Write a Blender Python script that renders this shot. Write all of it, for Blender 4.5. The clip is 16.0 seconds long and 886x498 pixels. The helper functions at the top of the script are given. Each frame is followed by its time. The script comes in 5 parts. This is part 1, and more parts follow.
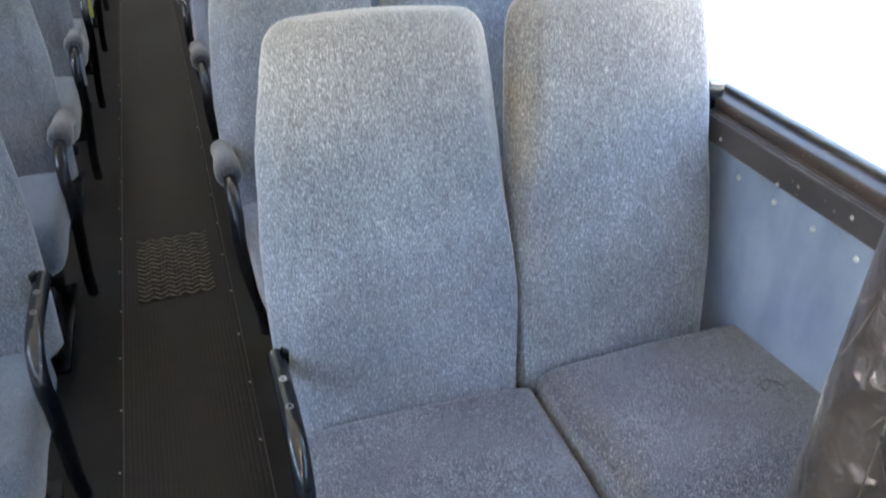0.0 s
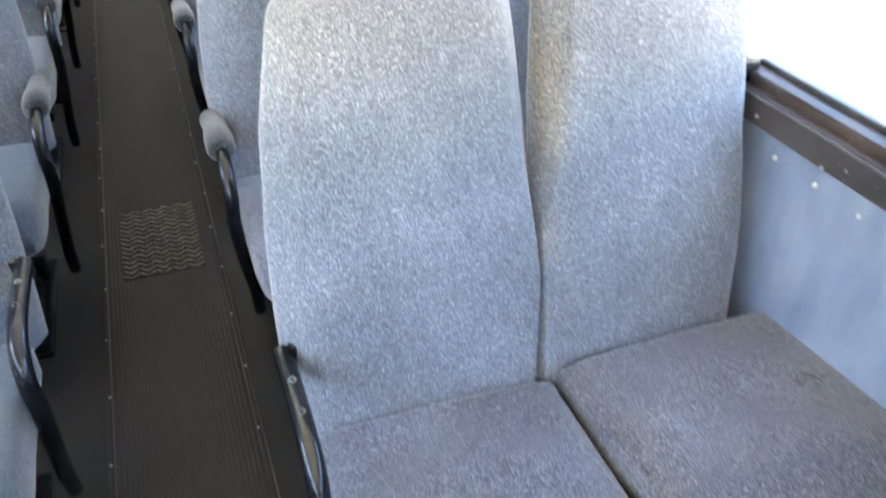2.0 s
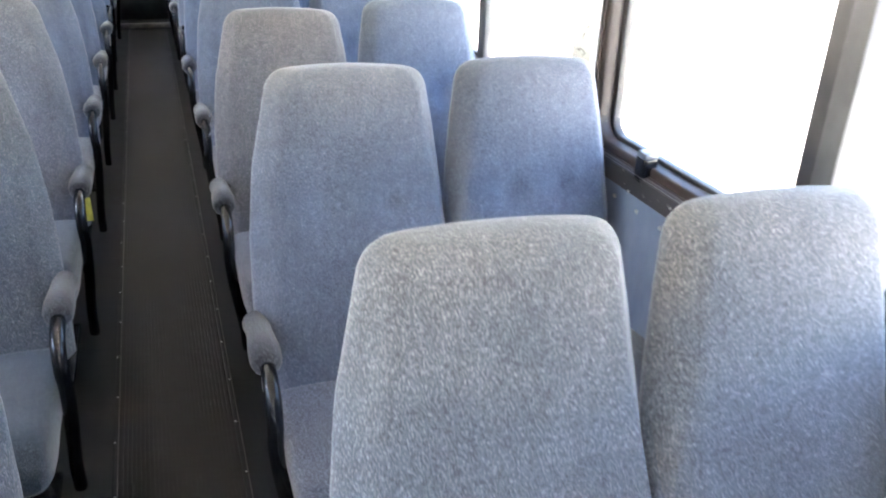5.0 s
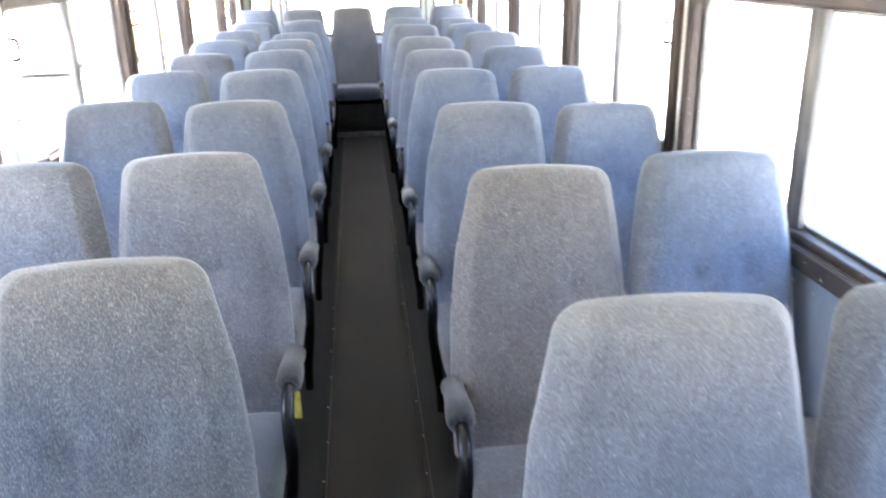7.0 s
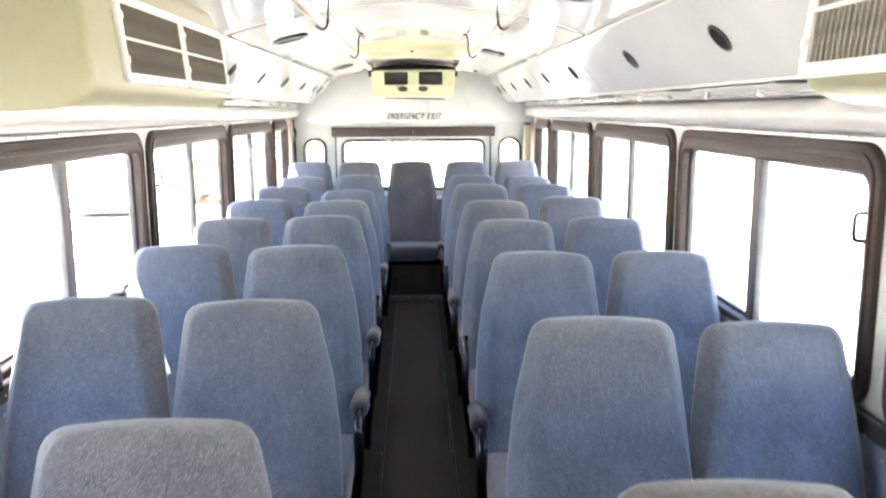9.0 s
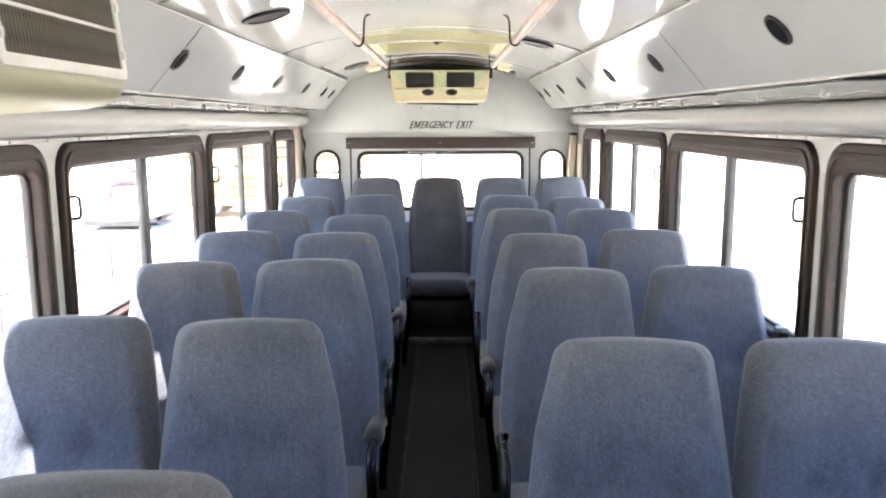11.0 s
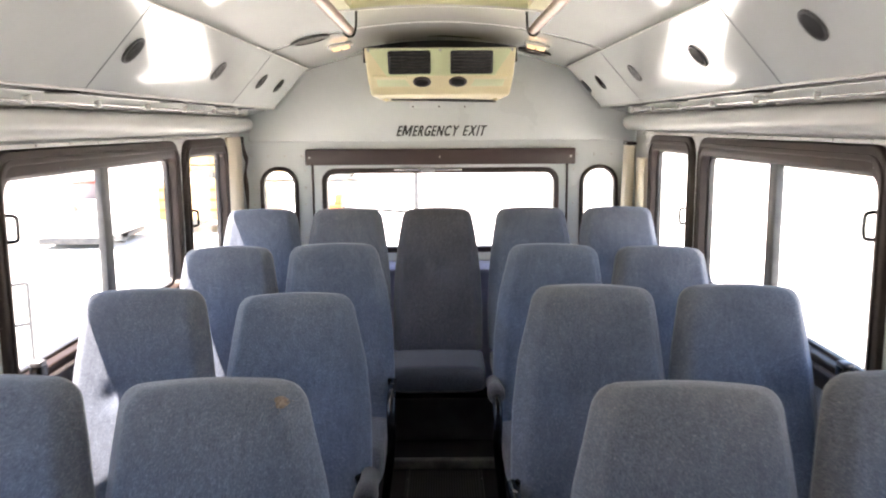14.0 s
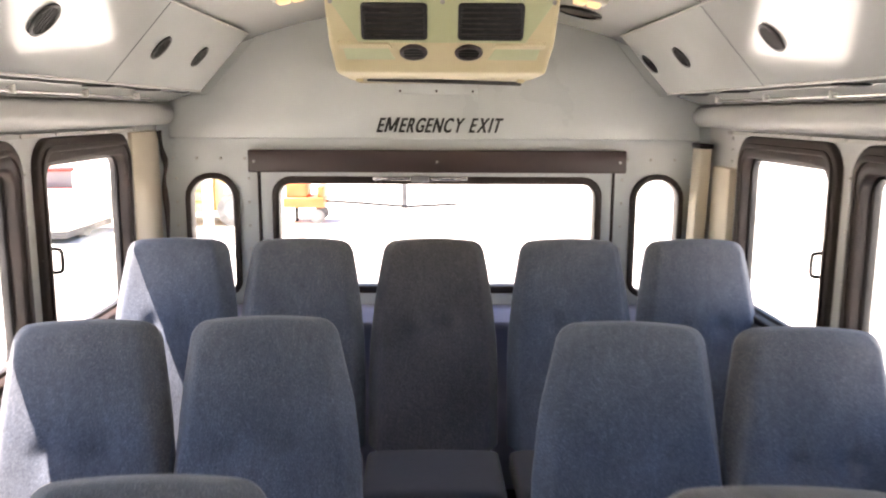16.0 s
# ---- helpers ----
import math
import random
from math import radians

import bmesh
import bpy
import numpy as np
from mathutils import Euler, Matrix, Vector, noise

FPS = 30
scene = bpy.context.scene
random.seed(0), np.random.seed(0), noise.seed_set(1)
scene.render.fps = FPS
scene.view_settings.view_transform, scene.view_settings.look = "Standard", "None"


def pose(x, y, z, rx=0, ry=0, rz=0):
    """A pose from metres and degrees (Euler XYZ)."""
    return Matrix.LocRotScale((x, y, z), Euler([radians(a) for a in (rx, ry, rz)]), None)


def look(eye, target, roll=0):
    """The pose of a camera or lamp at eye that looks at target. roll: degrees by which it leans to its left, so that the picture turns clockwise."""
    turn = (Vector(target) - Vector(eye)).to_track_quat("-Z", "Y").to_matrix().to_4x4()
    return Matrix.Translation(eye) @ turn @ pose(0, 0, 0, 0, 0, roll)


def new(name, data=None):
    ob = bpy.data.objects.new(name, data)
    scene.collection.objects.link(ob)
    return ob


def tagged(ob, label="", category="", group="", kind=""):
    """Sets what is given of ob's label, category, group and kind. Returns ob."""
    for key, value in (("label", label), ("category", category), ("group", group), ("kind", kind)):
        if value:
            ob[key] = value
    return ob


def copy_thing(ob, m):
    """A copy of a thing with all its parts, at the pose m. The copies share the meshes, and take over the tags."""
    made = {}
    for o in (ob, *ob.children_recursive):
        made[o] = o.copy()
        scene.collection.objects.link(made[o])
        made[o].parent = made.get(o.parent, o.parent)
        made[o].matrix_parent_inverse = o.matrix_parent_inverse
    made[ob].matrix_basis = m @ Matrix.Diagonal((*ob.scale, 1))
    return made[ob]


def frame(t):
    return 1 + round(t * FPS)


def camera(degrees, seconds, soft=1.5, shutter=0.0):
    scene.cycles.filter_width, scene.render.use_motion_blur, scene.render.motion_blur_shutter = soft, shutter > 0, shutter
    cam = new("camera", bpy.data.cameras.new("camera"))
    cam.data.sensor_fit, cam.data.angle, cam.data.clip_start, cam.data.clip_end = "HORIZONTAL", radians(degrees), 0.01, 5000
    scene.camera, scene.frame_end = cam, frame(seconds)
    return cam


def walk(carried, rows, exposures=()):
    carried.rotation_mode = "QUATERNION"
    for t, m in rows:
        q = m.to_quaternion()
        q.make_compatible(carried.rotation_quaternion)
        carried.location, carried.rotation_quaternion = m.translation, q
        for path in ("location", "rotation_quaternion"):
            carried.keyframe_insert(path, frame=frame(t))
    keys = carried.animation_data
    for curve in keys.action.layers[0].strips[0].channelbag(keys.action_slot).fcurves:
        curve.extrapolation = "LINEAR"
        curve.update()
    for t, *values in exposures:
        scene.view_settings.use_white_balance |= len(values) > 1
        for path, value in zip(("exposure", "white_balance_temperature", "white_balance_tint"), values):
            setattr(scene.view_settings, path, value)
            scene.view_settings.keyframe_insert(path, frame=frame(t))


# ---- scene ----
# Bus interior: x to the right, y towards the rear, z up from the aisle floor.
cam = camera(58.0, 16.0, soft=2.0, shutter=0.4)
PATH = [
    (0.0, look((0.161, 1.005, 1.455), (0.702, 2.606, 0.385), -0.5)),
    (0.5, look((0.166, 1.011, 1.421), (0.699, 2.516, 0.215), -0.7)),
    (1.0, pose(0.172, 1.032, 1.418, 49.216, 0.365, -21.069)),
    (1.5, look((0.145, 1.069, 1.459), (0.709, 2.504, 0.184), -0.7)),
    (2.0, look((0.135, 1.14, 1.442), (0.707, 2.665, 0.281), 0.5)),
    (2.5, look((0.174, 1.324, 1.458), (0.703, 2.931, 0.392), 0.3)),
    (3.0, look((0.174, 1.487, 1.464), (0.717, 3.017, 0.295), 0.7)),
    (3.5, look((0.105, 1.756, 1.471), (0.822, 3.328, 0.464), 0.1)),
    (5.8, pose(0.094, 2.614, 1.525, 67.823, -0.798, -16.132)),
    (6.0, look((0.07, 2.691, 1.537), (0.567, 4.496, 0.832), -0.5)),
    (6.5, pose(0.022, 2.808, 1.539, 67.867, -0.523, -12.411)),
    (7.0, look((0.043, 3.032, 1.554), (0.223, 4.903, 0.871), -1.3)),
    (7.5, pose(0.048, 3.217, 1.561, 70.7, -0.218, -2.201)),
    (8.0, pose(0.013, 3.463, 1.569, 77.407, 0.277, -2.581)),
    (8.5, look((-0.015, 3.685, 1.578), (0.126, 5.626, 1.119), -0.1)),
    (9.0, look((0.023, 3.918, 1.585), (0.091, 5.887, 1.242), -0.3)),
    (9.2, pose(0.069, 4.009, 1.585, 81.113, -0.123, -0.874)),
    (11.3, look((0.058, 5.184, 1.564), (0.031, 7.158, 1.245), -0.4)),
    (11.5, look((0.07, 5.301, 1.566), (0.013, 7.275, 1.25), -0.2)),
    (12.0, look((0.07, 5.581, 1.55), (0.007, 7.55, 1.202), -0.4)),
    (12.5, look((0.023, 5.951, 1.583), (0.015, 7.929, 1.282), -0.1)),
    (13.0, look((0.027, 6.267, 1.561), (0.005, 8.236, 1.206), -0.3)),
    (13.5, look((0.058, 6.615, 1.583), (0.035, 8.596, 1.313), 0.0)),
    (14.0, look((0.018, 7.009, 1.558), (0.021, 8.986, 1.252), -0.4)),
    (14.5, look((-0.006, 7.344, 1.559), (0.016, 9.315, 1.219), -0.6)),
    (15.0, look((0.036, 7.695, 1.559), (0.051, 9.672, 1.254), -1.2)),
    (15.5, look((0.037, 7.998, 1.58), (0.055, 9.971, 1.255), 0.1)),
    (16.0, look((-0.019, 8.349, 1.58), (0.014, 10.32, 1.243), 0.3)),
]
EXPOSE = [(0.0, 4.25, 7100, 14), (0.5, 4.65, 7100, 14), (1.5, 5.02, 7150, 14), (2.0, 4.9, 7100, 14), (2.5, 4.58, 7000, 14), (3.0, 4.40, 6850, 14), (3.5, 4.25, 6750, 15), (6.0, 4.45, 6950, 17), (6.5, 4.37, 6850, 17),
          (7.0, 4.56, 6850, 17), (7.5, 4.54, 6900, 17), (8.0, 4.40, 6900, 18), (8.5, 4.03, 6950, 19), (9.0, 3.83, 6900, 18), (11.5, 3.08, 6950, 19), (12.5, 3.06, 7000, 19), (13.5, 2.9, 7100, 20), (15.0, 2.68, 7300, 22), (16.0, 2.48, 7500, 24)]
walk(cam, PATH, EXPOSE)

# ---- light: clear daylight, sun high over the front left of the bus
world = bpy.data.worlds.new("world")
scene.world = world
world.use_nodes = True
wn, wl = world.node_tree.nodes, world.node_tree.links
sky = wn.new("ShaderNodeTexSky")
sky.sky_type, sky.sun_disc = "NISHITA", False
SUN_WAY = Vector((1.0, 0.1, -2.35)).normalized()
sky.sun_elevation = math.asin(-SUN_WAY.z)
sky.sun_rotation = math.atan2(-SUN_WAY.x, -SUN_WAY.y)
wn["Background"].inputs["Strength"].default_value = 0.13
wl.new(sky.outputs["Color"], wn["Background"].inputs["Color"])
lamp = bpy.data.lights.new("sun", "SUN")
lamp.energy, lamp.angle, lamp.color = 5.0, radians(0.5), (1.0, 0.94, 0.84)
sun = new("sun", lamp)
sun.matrix_world = look((0, 0, 0), SUN_WAY)


# ---- materials
def surface(name, c1, c2, scale=8.0, rough=0.6, vary=0.1, metal=0.0, bump=0.0, bscale=60.0, stretch=(1, 1, 1), coat=0.0, spec=0.5, fleck=None, low=0.35, high=0.65, bdist=0.002):
    """A procedural material: two colours mixed by a wide noise, a fine grain, uneven gloss and fine relief."""
    m = bpy.data.materials.new(name)
    m.use_nodes = True
    n, l = m.node_tree.nodes, m.node_tree.links
    b = n["Principled BSDF"]
    tc = n.new("ShaderNodeTexCoord")
    mp = n.new("ShaderNodeMapping")
    mp.inputs["Scale"].default_value = stretch
    l.new(tc.outputs["Object"], mp.inputs["Vector"])
    wide = n.new("ShaderNodeTexNoise")
    wide.inputs["Scale"].default_value, wide.inputs["Detail"].default_value = scale, 6
    l.new(mp.outputs["Vector"], wide.inputs["Vector"])
    ramp = n.new("ShaderNodeValToRGB")
    ramp.color_ramp.elements[0].position, ramp.color_ramp.elements[1].position = low, high
    ramp.color_ramp.elements[0].color, ramp.color_ramp.elements[1].color = (*c1, 1), (*c2, 1)
    l.new(wide.outputs["Fac"], ramp.inputs["Fac"])
    colour = ramp.outputs["Color"]
    fine = n.new("ShaderNodeTexNoise")
    fine.inputs["Scale"].default_value, fine.inputs["Detail"].default_value = bscale, 3
    l.new(mp.outputs["Vector"], fine.inputs["Vector"])
    if fleck:
        fr = n.new("ShaderNodeValToRGB")
        fr.color_ramp.elements[0].position, fr.color_ramp.elements[1].position = fleck[1], fleck[2]
        mix = n.new("ShaderNodeMix")
        mix.data_type = "RGBA"
        l.new(fine.outputs["Fac"], fr.inputs["Fac"])
        l.new(fr.outputs["Color"], mix.inputs["Factor"])
        l.new(colour, mix.inputs["A"])
        mix.inputs["B"].default_value = (*fleck[0], 1)
        colour = mix.outputs["Result"]
    l.new(colour, b.inputs["Base Color"])
    rr = n.new("ShaderNodeMapRange")
    rr.inputs["To Min"].default_value, rr.inputs["To Max"].default_value = max(rough - vary, 0.02), min(rough + vary, 1)
    l.new(wide.outputs["Fac"], rr.inputs["Value"])
    l.new(rr.outputs["Result"], b.inputs["Roughness"])
    b.inputs["Metallic"].default_value = metal
    b.inputs["Coat Weight"].default_value = coat
    b.inputs["Specular IOR Level"].default_value = spec
    if bump:
        bp = n.new("ShaderNodeBump")
        bp.inputs["Strength"].default_value, bp.inputs["Distance"].default_value = bump, bdist
        l.new(fine.outputs["Fac"], bp.inputs["Height"])
        l.new(bp.outputs["Normal"], b.inputs["Normal"])
    return m


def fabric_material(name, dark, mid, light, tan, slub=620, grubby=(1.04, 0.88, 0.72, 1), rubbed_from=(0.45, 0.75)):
    """Woven tweed upholstery: upright slubs in three greys, soiling, and a sun-bleached band where heads rest."""
    m = bpy.data.materials.new(name)
    m.use_nodes = True
    n, l = m.node_tree.nodes, m.node_tree.links
    b = n["Principled BSDF"]
    tc = n.new("ShaderNodeTexCoord")
    rnd = n.new("ShaderNodeObjectInfo")
    off = n.new("ShaderNodeVectorMath")
    off.operation = "ADD"
    l.new(tc.outputs["Object"], off.inputs[0])
    mul = n.new("ShaderNodeMath")
    mul.operation, mul.inputs[1].default_value = "MULTIPLY", 30.0
    l.new(rnd.outputs["Random"], mul.inputs[0])
    l.new(mul.outputs["Value"], off.inputs[1])
    mp = n.new("ShaderNodeMapping")
    mp.inputs["Scale"].default_value = (1.0, 0.6, 0.22)
    l.new(off.outputs["Vector"], mp.inputs["Vector"])
    weave = n.new("ShaderNodeTexNoise")
    weave.inputs["Scale"].default_value, weave.inputs["Detail"].default_value, weave.inputs["Roughness"].default_value = slub, 2, 0.6
    l.new(mp.outputs["Vector"], weave.inputs["Vector"])
    ramp = n.new("ShaderNodeValToRGB")
    e = ramp.color_ramp.elements
    e[0].position, e[0].color = 0.38, (*dark, 1)
    e[1].position, e[1].color = 0.68, (*light, 1)
    x = e.new(0.53)
    x.color = (*mid, 1)
    l.new(weave.outputs["Fac"], ramp.inputs["Fac"])
    # thicker pale and dark yarns strewn through the weave
    yarn = n.new("ShaderNodeTexNoise")
    yarn.inputs["Scale"].default_value, yarn.inputs["Detail"].default_value = slub * 0.42, 1
    l.new(mp.outputs["Vector"], yarn.inputs["Vector"])
    pick = n.new("ShaderNodeValToRGB")
    p = pick.color_ramp.elements
    p[0].position, p[0].color = 0.24, (0.74, 0.72, 0.70, 1)
    p[1].position, p[1].color = 0.72, (1.28, 1.28, 1.26, 1)
    for at in (0.36, 0.60):
        p.new(at).color = (1, 1, 1, 1)
    l.new(yarn.outputs["Fac"], pick.inputs["Fac"])
    yarns = n.new("ShaderNodeMix")
    yarns.data_type, yarns.blend_type = "RGBA", "MULTIPLY"
    yarns.inputs["Factor"].default_value = 1.0
    l.new(ramp.outputs["Color"], yarns.inputs["A"])
    l.new(pick.outputs["Color"], yarns.inputs["B"])
    soil = n.new("ShaderNodeTexNoise")
    soil.inputs["Scale"].default_value, soil.inputs["Detail"].default_value = 5.0, 5
    l.new(off.outputs["Vector"], soil.inputs["Vector"])
    sr = n.new("ShaderNodeMapRange")
    sr.inputs["From Min"].default_value, sr.inputs["From Max"].default_value = 0.35, 0.7
    sr.inputs["To Min"].default_value, sr.inputs["To Max"].default_value = 0.82, 1.1
    l.new(soil.outputs["Fac"], sr.inputs["Value"])
    tint = n.new("ShaderNodeMix")
    tint.data_type, tint.blend_type = "RGBA", "MULTIPLY"
    tint.inputs["Factor"].default_value = 1.0
    # broad upright streaks where the pile is crushed
    crushed = n.new("ShaderNodeTexNoise")
    crushed.inputs["Scale"].default_value, crushed.inputs["Detail"].default_value = 85.0, 3
    l.new(mp.outputs["Vector"], crushed.inputs["Vector"])
    depth = n.new("ShaderNodeMapRange")
    depth.inputs["From Min"].default_value, depth.inputs["From Max"].default_value = 0.32, 0.68
    depth.inputs["To Min"].default_value, depth.inputs["To Max"].default_value = 0.91, 1.08
    l.new(crushed.outputs["Fac"], depth.inputs["Value"])
    pile = n.new("ShaderNodeMix")
    pile.data_type, pile.blend_type = "RGBA", "MULTIPLY"
    pile.inputs["Factor"].default_value = 1.0
    l.new(yarns.outputs["Result"], pile.inputs["A"])
    l.new(depth.outputs["Result"], pile.inputs["B"])
    l.new(pile.outputs["Result"], tint.inputs["A"])
    l.new(sr.outputs["Result"], tint.inputs["B"])
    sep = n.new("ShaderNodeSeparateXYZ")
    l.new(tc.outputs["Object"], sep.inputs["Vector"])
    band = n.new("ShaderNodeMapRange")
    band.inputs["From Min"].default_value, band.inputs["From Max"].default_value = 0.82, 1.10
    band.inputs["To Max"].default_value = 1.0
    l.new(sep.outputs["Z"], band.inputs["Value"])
    band_low = n.new("ShaderNodeMapRange")
    band_low.inputs["From Min"].default_value, band_low.inputs["From Max"].default_value = rubbed_from
    l.new(sep.outputs["Z"], band_low.inputs["Value"])
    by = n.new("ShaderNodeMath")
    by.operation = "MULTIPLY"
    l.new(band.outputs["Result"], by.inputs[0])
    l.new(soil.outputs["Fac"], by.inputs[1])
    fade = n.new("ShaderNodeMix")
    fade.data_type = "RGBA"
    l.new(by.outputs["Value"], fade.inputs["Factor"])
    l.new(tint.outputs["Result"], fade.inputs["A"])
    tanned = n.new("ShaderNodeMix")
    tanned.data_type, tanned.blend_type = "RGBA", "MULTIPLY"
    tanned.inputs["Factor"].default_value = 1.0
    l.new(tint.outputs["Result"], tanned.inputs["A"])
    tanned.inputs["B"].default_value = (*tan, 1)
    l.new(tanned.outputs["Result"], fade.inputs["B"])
    across = n.new("ShaderNodeMath")
    across.operation = "ABSOLUTE"
    l.new(sep.outputs["X"], across.inputs[0])
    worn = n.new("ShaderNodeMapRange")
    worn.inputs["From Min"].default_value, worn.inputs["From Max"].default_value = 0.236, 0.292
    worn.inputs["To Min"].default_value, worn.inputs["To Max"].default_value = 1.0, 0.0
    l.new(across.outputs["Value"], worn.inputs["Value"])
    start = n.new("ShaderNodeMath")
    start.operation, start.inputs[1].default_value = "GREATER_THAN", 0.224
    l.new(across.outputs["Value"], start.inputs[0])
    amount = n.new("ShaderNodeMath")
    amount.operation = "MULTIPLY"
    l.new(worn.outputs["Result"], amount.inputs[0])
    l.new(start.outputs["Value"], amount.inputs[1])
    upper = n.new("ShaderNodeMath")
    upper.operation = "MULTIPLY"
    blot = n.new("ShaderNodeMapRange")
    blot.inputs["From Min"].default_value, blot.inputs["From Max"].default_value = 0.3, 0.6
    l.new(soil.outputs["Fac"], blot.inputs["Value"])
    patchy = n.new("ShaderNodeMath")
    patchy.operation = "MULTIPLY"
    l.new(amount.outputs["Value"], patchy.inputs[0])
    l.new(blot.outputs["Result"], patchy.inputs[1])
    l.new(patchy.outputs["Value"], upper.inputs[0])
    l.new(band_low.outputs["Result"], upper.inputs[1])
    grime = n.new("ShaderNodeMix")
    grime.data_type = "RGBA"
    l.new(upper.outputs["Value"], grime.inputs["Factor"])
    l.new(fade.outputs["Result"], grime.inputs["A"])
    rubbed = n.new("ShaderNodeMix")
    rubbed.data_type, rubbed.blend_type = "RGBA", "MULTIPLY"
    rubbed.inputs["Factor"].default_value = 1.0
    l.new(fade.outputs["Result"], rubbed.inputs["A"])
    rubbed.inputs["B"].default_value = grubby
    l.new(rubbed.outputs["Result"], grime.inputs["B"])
    cast = n.new("ShaderNodeValToRGB")
    cast.color_ramp.elements[0].color, cast.color_ramp.elements[1].color = (0.93, 1.0, 1.09, 1), (1.08, 1.0, 0.92, 1)
    l.new(rnd.outputs["Random"], cast.inputs["Fac"])
    faded = n.new("ShaderNodeMix")
    faded.data_type, faded.blend_type = "RGBA", "MULTIPLY"
    faded.inputs["Factor"].default_value = 1.0
    l.new(grime.outputs["Result"], faded.inputs["A"])
    l.new(cast.outputs["Color"], faded.inputs["B"])
    l.new(faded.outputs["Result"], b.inputs["Base Color"])
    b.inputs["Roughness"].default_value = 0.95
    b.inputs["Specular IOR Level"].default_value = 0.2
    b.inputs["Sheen Weight"].default_value = 0.35
    b.inputs["Sheen Roughness"].default_value = 0.5
    bp = n.new("ShaderNodeBump")
    bp.inputs["Strength"].default_value, bp.inputs["Distance"].default_value = 0.28, 0.002
    l.new(weave.outputs["Fac"], bp.inputs["Height"])
    l.new(bp.outputs["Normal"], b.inputs["Normal"])
    return m


def glass_material():
    m = bpy.data.materials.new("window_glass")
    m.use_nodes = True
    n, l = m.node_tree.nodes, m.node_tree.links
    clear, gloss, mix, fr = n.new("ShaderNodeBsdfTransparent"), n.new("ShaderNodeBsdfGlossy"), n.new("ShaderNodeMixShader"), n.new("ShaderNodeLayerWeight")
    edge = n.new("ShaderNodeMath")
    edge.operation, edge.inputs[1].default_value = "POWER", 5.0
    part_of = n.new("ShaderNodeMath")
    part_of.operation, part_of.inputs[1].default_value, part_of.inputs[2].default_value = "MULTIPLY_ADD", 0.4, 0.02
    clear.inputs["Color"].default_value = (0.93, 0.95, 0.94, 1)
    gloss.inputs["Roughness"].default_value = 0.03
    l.new(fr.outputs["Facing"], edge.inputs[0])
    l.new(edge.outputs["Value"], part_of.inputs[0])
    l.new(part_of.outputs["Value"], mix.inputs["Fac"])
    l.new(clear.outputs["BSDF"], mix.inputs[1])
    l.new(gloss.outputs["BSDF"], mix.inputs[2])
    l.new(mix.outputs["Shader"], n["Material Output"].inputs["Surface"])
    return m


def film_material():
    """Shiny grey-brown film drawn tight round a pole: crumpled ridges at two sizes over a metallic sheen."""
    m = bpy.data.materials.new("wrinkled_film_sleeve")
    m.use_nodes = True
    n, l = m.node_tree.nodes, m.node_tree.links
    b = n["Principled BSDF"]
    tc = n.new("ShaderNodeTexCoord")
    height = None
    for scale, stretch, amount in ((38.0, (1, 1, 0.6), 1.0), (120.0, (1, 1, 0.8), 0.5)):
        mp = n.new("ShaderNodeMapping")
        mp.inputs["Scale"].default_value = stretch
        l.new(tc.outputs["Object"], mp.inputs["Vector"])
        ridge = n.new("ShaderNodeTexNoise")
        ridge.noise_type = "RIDGED_MULTIFRACTAL"
        ridge.inputs["Scale"].default_value, ridge.inputs["Detail"].default_value, ridge.inputs["Distortion"].default_value = scale, 2, 0.8
        l.new(mp.outputs["Vector"], ridge.inputs["Vector"])
        bp = n.new("ShaderNodeBump")
        bp.inputs["Strength"].default_value, bp.inputs["Distance"].default_value = amount, 0.0055 * amount
        l.new(ridge.outputs["Fac"], bp.inputs["Height"])
        if height:
            l.new(height.outputs["Normal"], bp.inputs["Normal"])
        height = bp
    l.new(height.outputs["Normal"], b.inputs["Normal"])
    tone = n.new("ShaderNodeTexNoise")
    tone.inputs["Scale"].default_value, tone.inputs["Detail"].default_value = 16, 5
    l.new(tc.outputs["Object"], tone.inputs["Vector"])
    ramp = n.new("ShaderNodeValToRGB")
    ramp.color_ramp.elements[0].position, ramp.color_ramp.elements[1].position = 0.3, 0.7
    ramp.color_ramp.elements[0].color, ramp.color_ramp.elements[1].color = (0.145, 0.130, 0.137, 1), (0.27, 0.248, 0.258, 1)
    l.new(tone.outputs["Fac"], ramp.inputs["Fac"])
    l.new(ramp.outputs["Color"], b.inputs["Base Color"])
    b.inputs["Metallic"].default_value, b.inputs["Roughness"].default_value = 0.85, 0.25
    b.inputs["Coat Weight"].default_value, b.inputs["Coat Roughness"].default_value = 0.3, 0.12
    return m


CLEAN = (1, 1, 1, 1)
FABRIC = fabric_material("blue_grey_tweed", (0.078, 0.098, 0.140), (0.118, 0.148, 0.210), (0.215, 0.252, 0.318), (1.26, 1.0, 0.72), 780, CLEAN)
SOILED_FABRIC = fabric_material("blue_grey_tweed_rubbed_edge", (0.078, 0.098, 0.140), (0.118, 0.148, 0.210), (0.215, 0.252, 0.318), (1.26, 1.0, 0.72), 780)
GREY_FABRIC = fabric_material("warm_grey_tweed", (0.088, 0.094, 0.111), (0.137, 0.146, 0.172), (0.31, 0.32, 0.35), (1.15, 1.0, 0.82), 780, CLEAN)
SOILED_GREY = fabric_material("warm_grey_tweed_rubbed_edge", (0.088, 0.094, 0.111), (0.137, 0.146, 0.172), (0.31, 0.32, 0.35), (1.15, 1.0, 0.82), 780)
